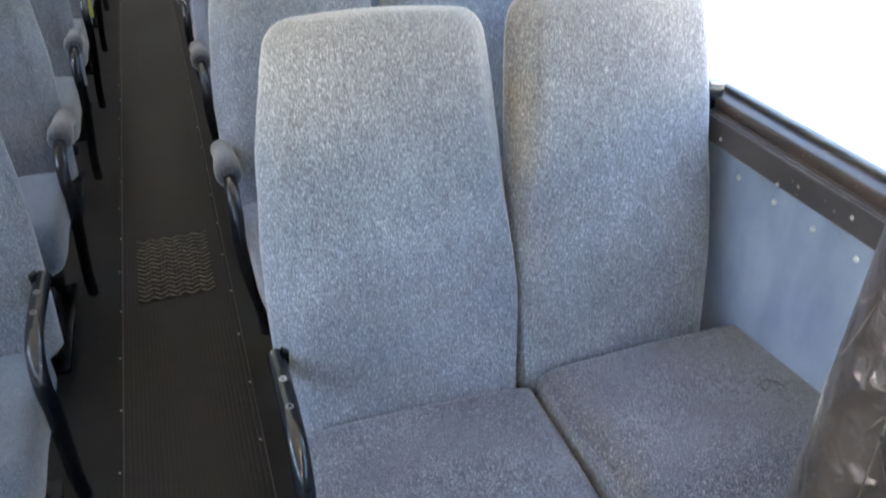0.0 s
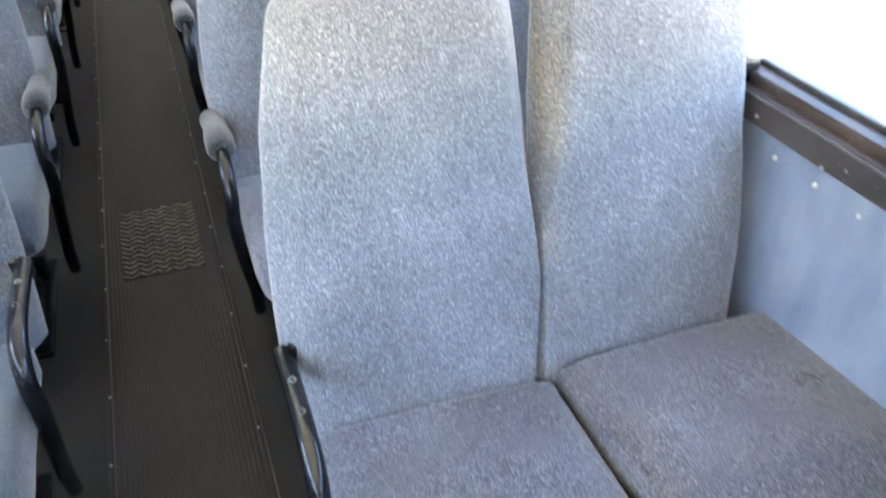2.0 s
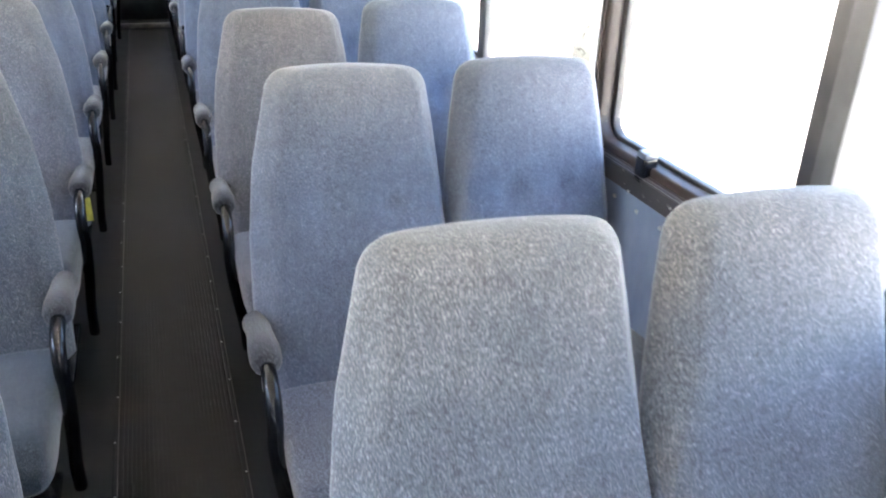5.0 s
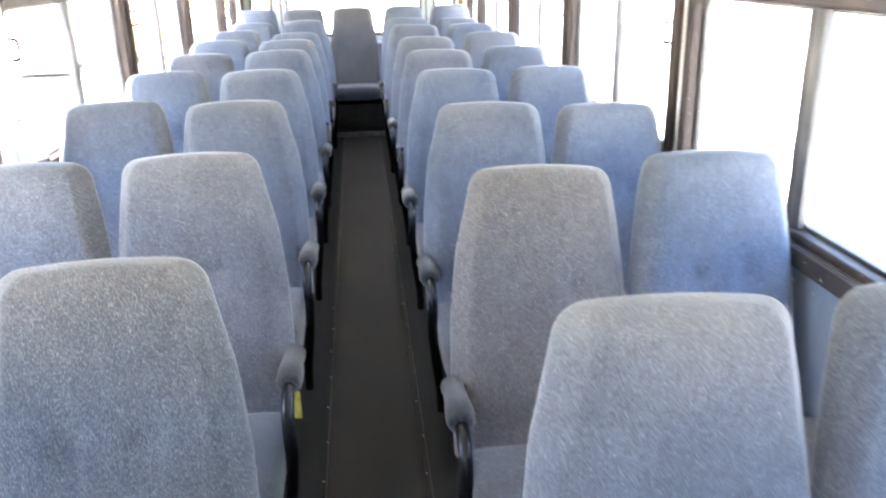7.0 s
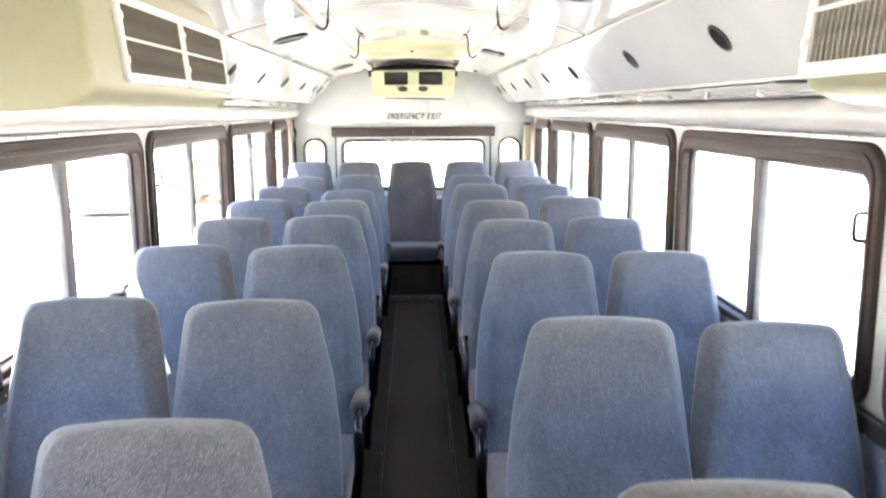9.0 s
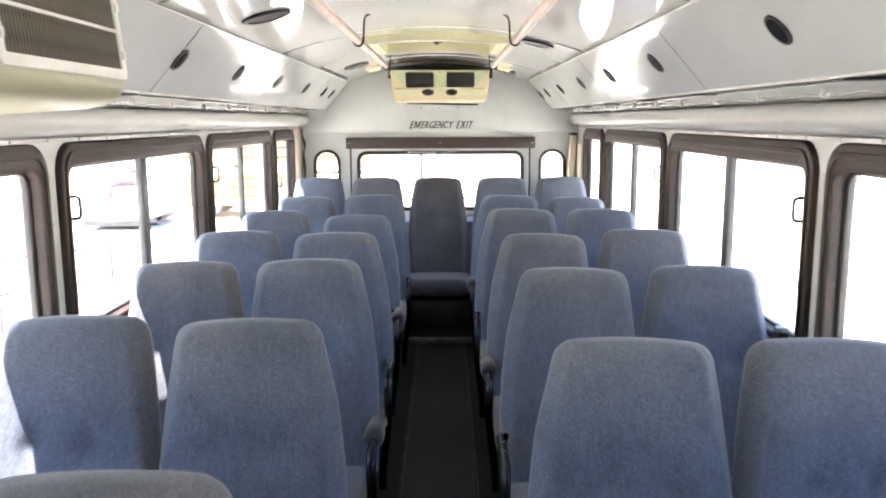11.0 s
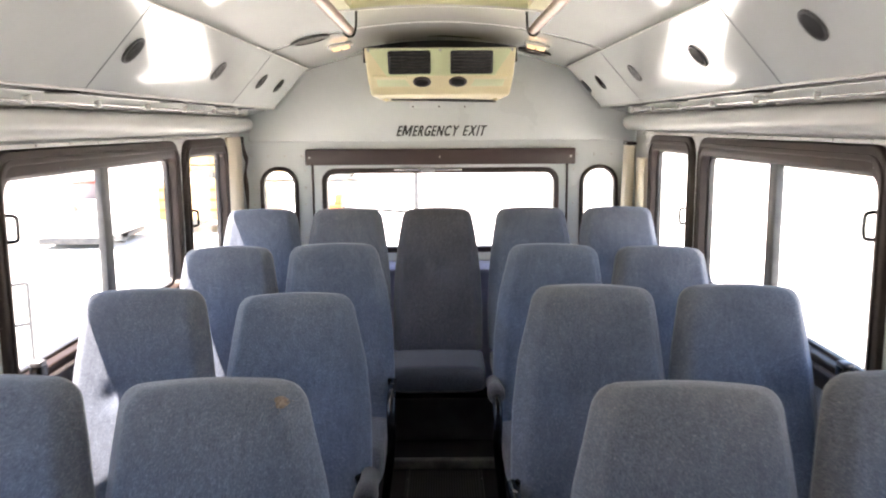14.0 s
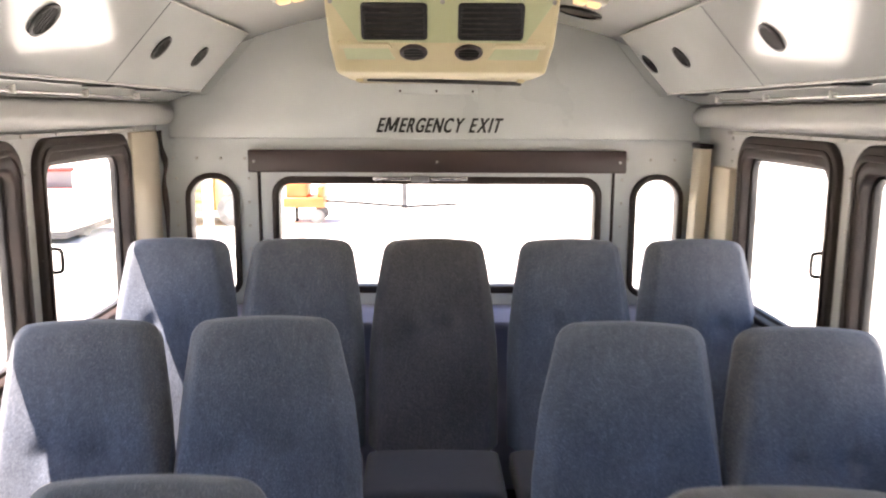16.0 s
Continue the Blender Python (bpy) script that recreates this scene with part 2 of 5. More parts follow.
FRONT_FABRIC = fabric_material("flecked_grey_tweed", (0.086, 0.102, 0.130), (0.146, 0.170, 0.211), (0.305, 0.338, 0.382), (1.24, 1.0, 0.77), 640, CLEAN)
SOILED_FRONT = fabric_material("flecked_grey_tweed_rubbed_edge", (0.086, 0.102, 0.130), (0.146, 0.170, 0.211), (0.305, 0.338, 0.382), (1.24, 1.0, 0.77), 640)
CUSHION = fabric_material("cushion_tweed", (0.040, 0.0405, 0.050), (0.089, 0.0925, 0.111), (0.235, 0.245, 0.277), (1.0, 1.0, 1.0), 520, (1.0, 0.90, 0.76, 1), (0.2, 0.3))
# teal cloth, also darkened for the dimmer light on the left front seats
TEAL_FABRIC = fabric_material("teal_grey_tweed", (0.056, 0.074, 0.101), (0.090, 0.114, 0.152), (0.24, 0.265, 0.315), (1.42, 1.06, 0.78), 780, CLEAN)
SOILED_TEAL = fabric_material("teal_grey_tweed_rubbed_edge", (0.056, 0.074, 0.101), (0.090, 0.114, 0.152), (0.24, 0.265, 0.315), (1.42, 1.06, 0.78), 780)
# teal as well, with the shade on the left cushions in its colour
SHADED_TEAL_CUSHION = fabric_material("shaded_teal_cushion_tweed", (0.027, 0.038, 0.052), (0.046, 0.064, 0.086), (0.125, 0.152, 0.186), (1.0, 1.0, 1.0), 850)
# sleeve cloth: grime, and the shade on the armrests mixed into one dark tone
PAD = fabric_material("grimy_shaded_sleeve_tweed", (0.018, 0.0195, 0.025), (0.034, 0.037, 0.045), (0.10, 0.105, 0.115), (1.0, 1.0, 1.0), 480)
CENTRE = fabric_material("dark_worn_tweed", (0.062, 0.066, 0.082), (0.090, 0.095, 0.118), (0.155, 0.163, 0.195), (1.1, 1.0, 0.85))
# bench cushions: the shade they lie in is put into this dark cloth
SHADED_BENCH_CUSHION = fabric_material("shaded_bench_cushion_tweed", (0.021, 0.022, 0.031), (0.036, 0.038, 0.051), (0.075, 0.079, 0.10), (1.0, 1.0, 1.0))
TAPE = surface("faded_yellow_tape", (0.34, 0.31, 0.05), (0.50, 0.46, 0.10), 40, 0.6, 0.1, bump=0.2, bscale=120)
FOAM = surface("torn_tan_foam", (0.16, 0.11, 0.08), (0.34, 0.26, 0.20), 150, 0.9, 0.05, bump=0.8, bscale=200)
BLACK_RUBBER = surface("black_ribbed_rubber", (0.0062, 0.0056, 0.0054), (0.0118, 0.0106, 0.0101), 5, 0.64, 0.12, bump=0.35, bscale=180, spec=0.17)
RUNNER = surface("worn_rubber_runner", (0.0062, 0.0051, 0.0045), (0.0140, 0.0113, 0.0097), 4, 0.58, 0.12, bump=0.4, bscale=90, stretch=(1, 0.3, 1), spec=0.19)
PLATE = surface("worn_tread_plate", (0.0075, 0.0062, 0.0054), (0.0155, 0.0130, 0.0112), 14, 0.75, 0.1, bump=0.3, bscale=120, spec=0.1)
WORN_METAL = surface("worn_bright_metal", (0.35, 0.34, 0.32), (0.6, 0.58, 0.55), 20, 0.35, 0.15, metal=0.8, bump=0.2, bscale=150)
WORN_LIP = surface("scuffed_rubber_lip", (0.012, 0.010, 0.009), (0.045, 0.038, 0.032), 6, 0.6, 0.1, bump=0.2, bscale=90, stretch=(1, 0.4, 1))
LUG = surface("worn_tread_lug", (0.03, 0.027, 0.021), (0.15, 0.132, 0.105), 40, 0.5, 0.15, metal=0.3, bump=0.2, bscale=150)
NOSING = surface("worn_aluminium_nosing", (0.07, 0.065, 0.058), (0.16, 0.15, 0.135), 18, 0.5, 0.15, metal=0.2, bump=0.2, bscale=120)
RAIL = surface("warm_worn_steel", (0.50, 0.38, 0.31), (0.66, 0.52, 0.44), 16, 0.36, 0.1, metal=1.0, bump=0.1, bscale=120)
TUBE = surface("black_painted_steel", (0.004, 0.0045, 0.006), (0.010, 0.011, 0.014), 12, 0.19, 0.08, bump=0.08, bscale=90, spec=0.5)
CHROME = surface("scratched_chrome", (0.5, 0.48, 0.46), (0.7, 0.68, 0.66), 16, 0.22, 0.1, metal=1.0, bump=0.1, bscale=120)
FRAME_DARK = surface("dark_bronze_aluminium", (0.025, 0.0155, 0.0135), (0.053, 0.034, 0.0285), 7, 0.5, 0.12, bump=0.15, bscale=110, fleck=((0.3, 0.28, 0.27), 0.70, 0.76))
SILL = surface("scuffed_dark_sill", (0.024, 0.0195, 0.0200), (0.050, 0.041, 0.041), 6, 0.5, 0.12, bump=0.2, bscale=70, fleck=((0.32, 0.3, 0.3), 0.69, 0.75))
SASH = surface("dull_grey_sash", (0.075, 0.075, 0.08), (0.13, 0.13, 0.135), 9, 0.5, 0.12, bump=0.1, bscale=90)
SASH_DARK = surface("dark_grey_sash", (0.03, 0.028, 0.03), (0.065, 0.06, 0.062), 9, 0.4, 0.12, bump=0.1, bscale=90)
MULLION = surface("grey_aluminium", (0.22, 0.22, 0.23), (0.34, 0.34, 0.35), 9, 0.4, 0.12, metal=0.6, bump=0.1, bscale=90)
WALL_CREAM = surface("cream_wall_paint", (0.66, 0.63, 0.56), (0.76, 0.73, 0.66), 3.5, 0.35, 0.12, bump=0.08, bscale=40)
PILLAR = surface("chipped_white_paint", (0.60, 0.60, 0.58), (0.74, 0.74, 0.72), 6, 0.4, 0.12, bump=0.15, bscale=60, fleck=((0.22, 0.19, 0.17), 0.70, 0.73), low=0.3, high=0.7)
PANEL = surface("blue_grey_laminate", (0.125, 0.157, 0.228), (0.20, 0.236, 0.308), 9, 0.6, 0.12, bump=0.1, bscale=50, stretch=(1, 1.2, 0.5), spec=0.3)
CEILING = surface("glossy_white_ceiling", (0.82, 0.82, 0.79), (0.87, 0.87, 0.84), 1.6, 0.07, 0.03, bump=0.06, bscale=4.0, coat=0.6, spec=0.75)
DUCT = surface("glossy_grey_white_duct", (0.57, 0.585, 0.56), (0.64, 0.655, 0.63), 1.8, 0.11, 0.04, bump=0.03, bscale=4.0, coat=0.35, spec=0.6)
REAR_WALL = surface("satin_grey_white_paint", (0.66, 0.70, 0.69), (0.74, 0.775, 0.765), 2.5, 0.3, 0.08, bump=0.06, bscale=25, coat=0.25)
ROLL = surface("matte_cream_paint", (0.52, 0.515, 0.49), (0.60, 0.595, 0.565), 3, 0.32, 0.08, bump=0.08, bscale=30)
TRIM = surface("pale_trim", (0.62, 0.61, 0.57), (0.75, 0.74, 0.70), 5, 0.25, 0.08, bump=0.05, bscale=60)
# cream paint tinted warmer to carry the sun glow in the rear corners
SUNLIT_CREAM = surface("sun_warmed_cream_paint", (0.70, 0.61, 0.47), (0.79, 0.70, 0.56), 3.5, 0.4, 0.12, bump=0.08, bscale=40)
HATCH_FRAME = surface("pale_yellow_hatch_plastic", (0.62, 0.61, 0.37), (0.70, 0.69, 0.44), 4, 0.4, 0.1, bump=0.08, bscale=50)
HATCH_LID = surface("frosted_white_hatch_lid", (0.66, 0.66, 0.62), (0.74, 0.74, 0.70), 3, 0.4, 0.1, bump=0.05, bscale=40)
AC_CREAM = surface("aged_cream_plastic", (0.60, 0.52, 0.31), (0.68, 0.60, 0.38), 3, 0.42, 0.1, bump=0.08, bscale=50, coat=0.1)
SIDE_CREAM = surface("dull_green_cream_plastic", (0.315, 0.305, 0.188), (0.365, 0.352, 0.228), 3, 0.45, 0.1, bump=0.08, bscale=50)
AC_GREEN = surface("aged_green_cream_plastic", (0.49, 0.53, 0.31), (0.56, 0.60, 0.37), 4, 0.35, 0.1, bump=0.08, bscale=60)
BLACK = surface("black_plastic", (0.012, 0.012, 0.013), (0.028, 0.028, 0.03), 10, 0.4, 0.15, bump=0.1, bscale=80)
VENT_SLAT = surface("dusty_black_slat", (0.02, 0.018, 0.017), (0.06, 0.055, 0.05), 30, 0.6, 0.1, bump=0.2, bscale=120)
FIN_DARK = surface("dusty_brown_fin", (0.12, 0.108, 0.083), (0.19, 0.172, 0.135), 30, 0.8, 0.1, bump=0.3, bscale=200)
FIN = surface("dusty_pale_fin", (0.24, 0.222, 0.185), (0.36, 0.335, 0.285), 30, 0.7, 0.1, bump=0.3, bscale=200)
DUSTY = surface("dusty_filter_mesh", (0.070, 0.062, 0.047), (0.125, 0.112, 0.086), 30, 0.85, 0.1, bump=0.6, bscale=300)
WHITE_FRAME = surface("white_plastic_frame", (0.66, 0.65, 0.6), (0.76, 0.75, 0.7), 8, 0.35, 0.1, bump=0.05, bscale=60)
BOARD = surface("dark_brown_board", (0.03, 0.018, 0.017), (0.06, 0.036, 0.032), 5, 0.4, 0.1, bump=0.15, bscale=70, stretch=(0.4, 1, 1))
POLE = film_material()
CREASE = surface("film_crease", (0.13, 0.118, 0.115), (0.23, 0.214, 0.208), 60, 0.3, 0.1, metal=0.7)
BRACKET = surface("pale_blue_steel", (0.16, 0.19, 0.24), (0.26, 0.29, 0.34), 10, 0.35, 0.1, metal=0.5, bump=0.1, bscale=80)
LETTER = surface("black_letter_film", (0.02, 0.02, 0.02), (0.035, 0.035, 0.035), 20, 0.4, 0.1)
SHELF = surface("mauve_grey_shelf", (0.27, 0.26, 0.36), (0.34, 0.33, 0.43), 6, 0.6, 0.1, bump=0.2, bscale=120)
CONCRETE = surface("pale_concrete", (0.62, 0.60, 0.565), (0.74, 0.72, 0.68), 0.35, 0.9, 0.05, bump=0.3, bscale=6)
BUS_YELLOW = surface("school_bus_yellow", (0.64, 0.43, 0.16), (0.70, 0.49, 0.20), 2, 0.35, 0.1, coat=0.3)
ORANGE = surface("machine_orange", (0.58, 0.17, 0.05), (0.64, 0.21, 0.07), 3, 0.4, 0.1)
RED = surface("cart_red", (0.45, 0.06, 0.05), (0.52, 0.09, 0.07), 3, 0.25, 0.08, coat=0.5)
TYRE = surface("tyre_rubber", (0.16, 0.155, 0.15), (0.24, 0.235, 0.23), 12, 0.8, 0.1, bump=0.3, bscale=60)
DARK_GLASS = surface("dusty_window_glass", (0.28, 0.30, 0.32), (0.36, 0.38, 0.40), 2, 0.15, 0.03)
GLASS = glass_material()
LAMP_LENS = surface("warm_lamp_lens", (0.8, 0.6, 0.4), (0.85, 0.65, 0.45), 20, 0.3, 0.1)
LAMP_LENS.node_tree.nodes["Principled BSDF"].inputs["Emission Color"].default_value = (1.0, 0.62, 0.3, 1)
LAMP_LENS.node_tree.nodes["Principled BSDF"].inputs["Emission Strength"].default_value = 0.22


# ---- mesh helpers
def mesh_of(name, bm, material, smooth=True):
    me = bpy.data.meshes.new(name)
    bmesh.ops.recalc_face_normals(bm, faces=bm.faces)
    bm.to_mesh(me)
    bm.free()
    me.materials.append(material)
    if smooth:
        me.shade_smooth()
        me.set_sharp_from_angle(angle=radians(46))
    return me


def part(name, bm, material, parent=None, label="", smooth=True):
    ob = new(name, mesh_of(name, bm, material, smooth))
    ob.parent = parent
    if label:
        ob["label"] = label
    return ob


def empty(name, label, category, group="", kind="", at=None):
    ob = new(name)
    ob.empty_display_size = 0.1
    if at is not None:
        ob.matrix_basis = at
    return tagged(ob, label, category, group, kind)


def box(x0, x1, y0, y1, z0, z1, bevel=0.0, bm=None, segments=2):
    bm = bm or bmesh.new()
    made = bmesh.ops.create_cube(bm, size=1.0, matrix=Matrix.LocRotScale(((x0 + x1) / 2, (y0 + y1) / 2, (z0 + z1) / 2), None, (x1 - x0, y1 - y0, z1 - z0)))
    if bevel:
        edges = list({e for v in made["verts"] for e in v.link_edges})
        bmesh.ops.bevel(bm, geom=edges, offset=bevel, segments=segments, affect="EDGES", profile=0.5)
    return bm


def rounded(u0, u1, v0, v1, r, n=6, r_low=None):
    """The outline of a rectangle with rounded corners; r_low for the lower two."""
    low = r if r_low is None else r_low
    pts = []
    for cu, cv, a0, q in ((u1 - low, v0 + low, -90, low), (u1 - r, v1 - r, 0, r), (u0 + r, v1 - r, 90, r), (u0 + low, v0 + low, 180, low)):
        for i in range(n + 1):
            a = radians(a0 + 90 * i / n)
            pts.append((cu + q * math.cos(a), cv + q * math.sin(a)))
    return pts


def circle(u, v, ru, rv=None, n=24):
    rv = rv or ru
    return [(u + ru * math.cos(2 * math.pi * i / n), v + rv * math.sin(2 * math.pi * i / n)) for i in range(n)]


def plate(loops, depth, m=None, bm=None, bevel=0.0):
    """A flat plate in the xy plane, depth thick about z = 0: the first loop is its outline, the others are holes. m lays it into place."""
    cu = bpy.data.curves.new("outline", "CURVE")
    cu.dimensions, cu.fill_mode, cu.extrude, cu.bevel_depth, cu.bevel_resolution = "2D", "BOTH", depth / 2 - bevel, bevel, 1 if bevel else 0
    for loop in loops:
        sp = cu.splines.new("POLY")
        sp.points.add(len(loop) - 1)
        for p, (u, v) in zip(sp.points, loop):
            p.co = (u, v, 0, 1)
        sp.use_cyclic_u = True
    ob = bpy.data.objects.new("outline", cu)
    scene.collection.objects.link(ob)
    deps = bpy.context.evaluated_depsgraph_get()
    me = bpy.data.meshes.new_from_object(ob.evaluated_get(deps))
    if m is not None:
        me.transform(m)
    bm = bm or bmesh.new()
    bm.from_mesh(me)
    bpy.data.objects.remove(ob)
    bpy.data.curves.remove(cu)
    bpy.data.meshes.remove(me)
    bmesh.ops.remove_doubles(bm, verts=bm.verts, dist=1e-5)
    return bm


def to_yz(x):
    """Lays a plate's (u, v) onto (y, z) at that x."""
    return Matrix(((0, 0, 1, x), (1, 0, 0, 0), (0, 1, 0, 0), (0, 0, 0, 1)))


def to_xz(y):
    """Lays a plate's (u, v) onto (x, z) at that y."""
    return Matrix(((1, 0, 0, 0), (0, 0, -1, y), (0, 1, 0, 0), (0, 0, 0, 1)))


def smooth_path(pts, steps=6):
    """A Catmull-Rom curve through the points."""
    p = [Vector(q) for q in pts]
    p = [2 * p[0] - p[1]] + p + [2 * p[-1] - p[-2]]
    out = []
    for i in range(1, len(p) - 2):
        for s in range(steps):
            t = s / steps
            a, b, c, d = p[i - 1], p[i], p[i + 1], p[i + 2]
            out.append(0.5 * ((2 * b) + (c - a) * t + (2 * a - 5 * b + 4 * c - d) * t * t + (3 * b - a - 3 * c + d) * t ** 3))
    out.append(p[-2])
    return out


def sweep(path, radius, n=12, bm=None, round_ends=False):
    """A tube along a path. radius: a number, or a function of the way along (0 to 1)."""
    bm = bm or bmesh.new()
    path = [Vector(q) for q in path]
    rings, side = [], None
    for i, p in enumerate(path):
        way = (path[min(i + 1, len(path) - 1)] - path[max(i - 1, 0)]).normalized()
        if side is None:
            side = way.orthogonal().normalized()
        side = (side - way * side.dot(way)).normalized()
        up = way.cross(side)
        r = radius(i / (len(path) - 1)) if callable(radius) else radius
        rings.append([bm.verts.new(p + r * (math.cos(2 * math.pi * k / n) * side + math.sin(2 * math.pi * k / n) * up)) for k in range(n)])
    for a, b in zip(rings, rings[1:]):
        for k in range(n):
            bm.faces.new((a[k], a[(k + 1) % n], b[(k + 1) % n], b[k]))
    bm.faces.new(rings[0][::-1])
    bm.faces.new(rings[-1])
    return bm


def profile_run(profile, y0, y1, bm=None):
    """Extrudes a closed outline in (x, z) along y."""
    bm = bm or bmesh.new()
    a = [bm.verts.new((x, y0, z)) for x, z in profile]
    b = [bm.verts.new((x, y1, z)) for x, z in profile]
    n = len(a)
    for i in range(n):
        bm.faces.new((a[i], a[(i + 1) % n], b[(i + 1) % n], b[i]))
    bm.faces.new(a[::-1])
    bm.faces.new(b)
    return bm


def power(c, e):
    return math.copysign(abs(c) ** e, c)


# ---- the shell of the bus
FRONT, REAR = -2.4, 11.74
INNER = 1.165
X_SHIFT = {(-1, 8): -0.012, (1, 9): -0.014, (1, 8): -0.020}
RISE = {(1, 0, 0): 0.004, (1, 0, 1): 0.024, (1, 1, 1): 0.012, (1, 2, 1): 0.012, (1, 3, 0): -0.013, (1, 3, 1): 0.017, (1, 4, 0): -0.004, (1, 4, 1): -0.010, (1, 5, 1): 0.01,
        (1, 6, 0): -0.007, (1, 6, 1): 0.013, (1, 7, 0): -0.007, (1, 7, 1): 0.024, (1, 8, 0): 0.008, (1, 8, 1): 0.017,
        (-1, 2, 0): -0.012, (-1, 4, 0): -0.004, (-1, 4, 1): 0.018, (-1, 5, 1): 0.020, (-1, 6, 0): 0.002, (-1, 6, 1): 0.004, (-1, 7, 0): -0.004, (-1, 7, 1): 0.014, (-1, 8, 0): -0.004, (-1, 8, 1): 0.006}
RECLINE = {(-1, 8, 0): 9.0, (1, 3, 0): 3.0, (-1, 3, 0): 1.5, (1, 5, 0): 1.0, (-1, 5, 1): 2.0, (1, 4, 1): 1.0}
PILLARS = {1: [-2.22, -0.62, 0.98, 2.58, 4.17, 5.765, 7.34, 8.98, 10.58, 11.405], -1: [-2.09, -0.49, 1.11, 2.70, 4.29, 5.88, 7.465, 9.045, 10.625, 11.43]}
Z_LOW, Z_TOP = 0.818, 1.495


def ceiling_height(x):
    return 2.003 - 0.226 * x * x


CEIL = [(0.73 * i / 10, ceiling_height(0.73 * i / 10)) for i in range(-10, 11)]

floor = tagged(part("floor", box(-1.225, 1.225, FRONT, REAR + 0.06, -0.08, -0.006), BLACK_RUBBER), "dark ribbed rubber bus floor", "floor", kind="structure")


def side_wall(side):
    name = "wall_right" if side > 0 else "wall_left"
    holes = []
    ys = PILLARS[side]
    for a, b in zip(ys, ys[1:]):
        holes.append(rounded(a + 0.05, b - 0.05, Z_LOW, Z_TOP, 0.09))
    loops = [[(FRONT, -0.08), (REAR + 0.06, -0.08), (REAR + 0.06, 1.80), (FRONT, 1.80)]] + holes
    wall = tagged(part(name, plate(loops, 0.05, to_yz(side * (INNER + 0.025))), PILLAR), "white painted bus side wall with chipped window pillars", "wall", kind="structure")
    lining = tagged(part("wall_panel_right" if side > 0 else "wall_panel_left", box(*sorted((side * 1.145, side * (INNER - 0.003))), FRONT + 0.01, REAR - 0.02, 0.0, 0.778, 0.004), PANEL),
                    "blue-grey laminate lining below the windows", "wall panel", kind="structure")
    bm = bmesh.new()
    bmesh.ops.create_uvsphere(bm, u_segments=8, v_segments=5, radius=0.0055)
    me = mesh_of("screw", bm, WORN_METAL)
    for i in range(60):
        y = 0.392 + i * 0.102
        if y < 6.6:
            s = new("screw", me)
            s.parent, s.location = lining, (side * 1.145, y + 0.003 * math.sin(i * 7), 0.7415)
    prof = [(1.122, 0.789), (1.122, 0.836), (1.128, 0.842), (1.139, 0.842), (1.139, 0.815), (1.163, 0.815), (1.163, 0.780), (1.136, 0.780), (1.136, 0.789)]
    rail = tagged(part("sill_rail", profile_run([(side * x, z) for x, z in prof], FRONT + 0.02, REAR - 0.03), SILL, smooth=False), "scuffed dark metal sill rail under the windows", "sill", kind="structure")
    # pale beads draw the highlights along the rail's two edges
    for z, r in ((0.7895, 0.0009), (0.8405, 0.0011)):
        part("worn_edge", sweep([(side * 1.1225, FRONT + 0.03, z), (side * 1.1225, 4.0, z), (side * 1.1225, REAR - 0.04, z)], r, 6), SASH, rail, "pale highlight line on the rail edge")
    # solid black strip stands in for the shadow below the rail
    part("shadow_gap", box(*sorted((side * 1.1385, side * 1.1445)), FRONT + 0.03, REAR - 0.04, 0.7788, 0.788), BLACK, rail, "thin black strip for the shaded gap under the rail", False)
    for i in range(36):
        s = new("screw", me)
        s.parent, s.location, s.scale = rail, (side * 1.122, 0.3 + i * 0.17, 0.804 + 0.014 * math.sin(i * 2.3)), (0.7, 0.7, 0.7)
    roll = tagged(part("window_header_roll", sweep([(side * 1.118, FRONT + 0.02, 1.568), (side * 1.118, 4.0, 1.568), (side * 1.118, REAR - 0.035, 1.568)], 0.043, 20), ROLL),
                  "smooth cream tubular cover above the windows", "trim", kind="structure")
    strip = [(1.162, 1.612), (1.095, 1.617), (0.995, 1.650), (1.0, 1.6545), (1.162, 1.6545)]
    tagged(part("cornice_strip", profile_run([(side * x, z) for x, z in strip], FRONT + 0.02, REAR - 0.05), DUCT, smooth=False), "glossy pale cornice strip", "trim", kind="structure")
    bead = [(1.162, 1.503), (1.128, 1.503), (1.128, 1.515), (1.162, 1.515)]
    tagged(part("window_header_bead", profile_run([(side * x, z) for x, z in bead], FRONT + 0.02, REAR - 0.30), TRIM, smooth=False), "thin cream bead over the windows", "trim", kind="structure")
    for i in range(30):
        y = 5.3 + i * 0.21
        if y < REAR - 0.32:
            c = new("screw", me)
            c.parent, c.location = roll, (side * 1.128, y, 1.509)
            c = new("screw", me)
            c.parent, c.location = roll, (side * 1.098, y + 0.1, 1.617)
    return wall


side_wall(1)
side_wall(-1)


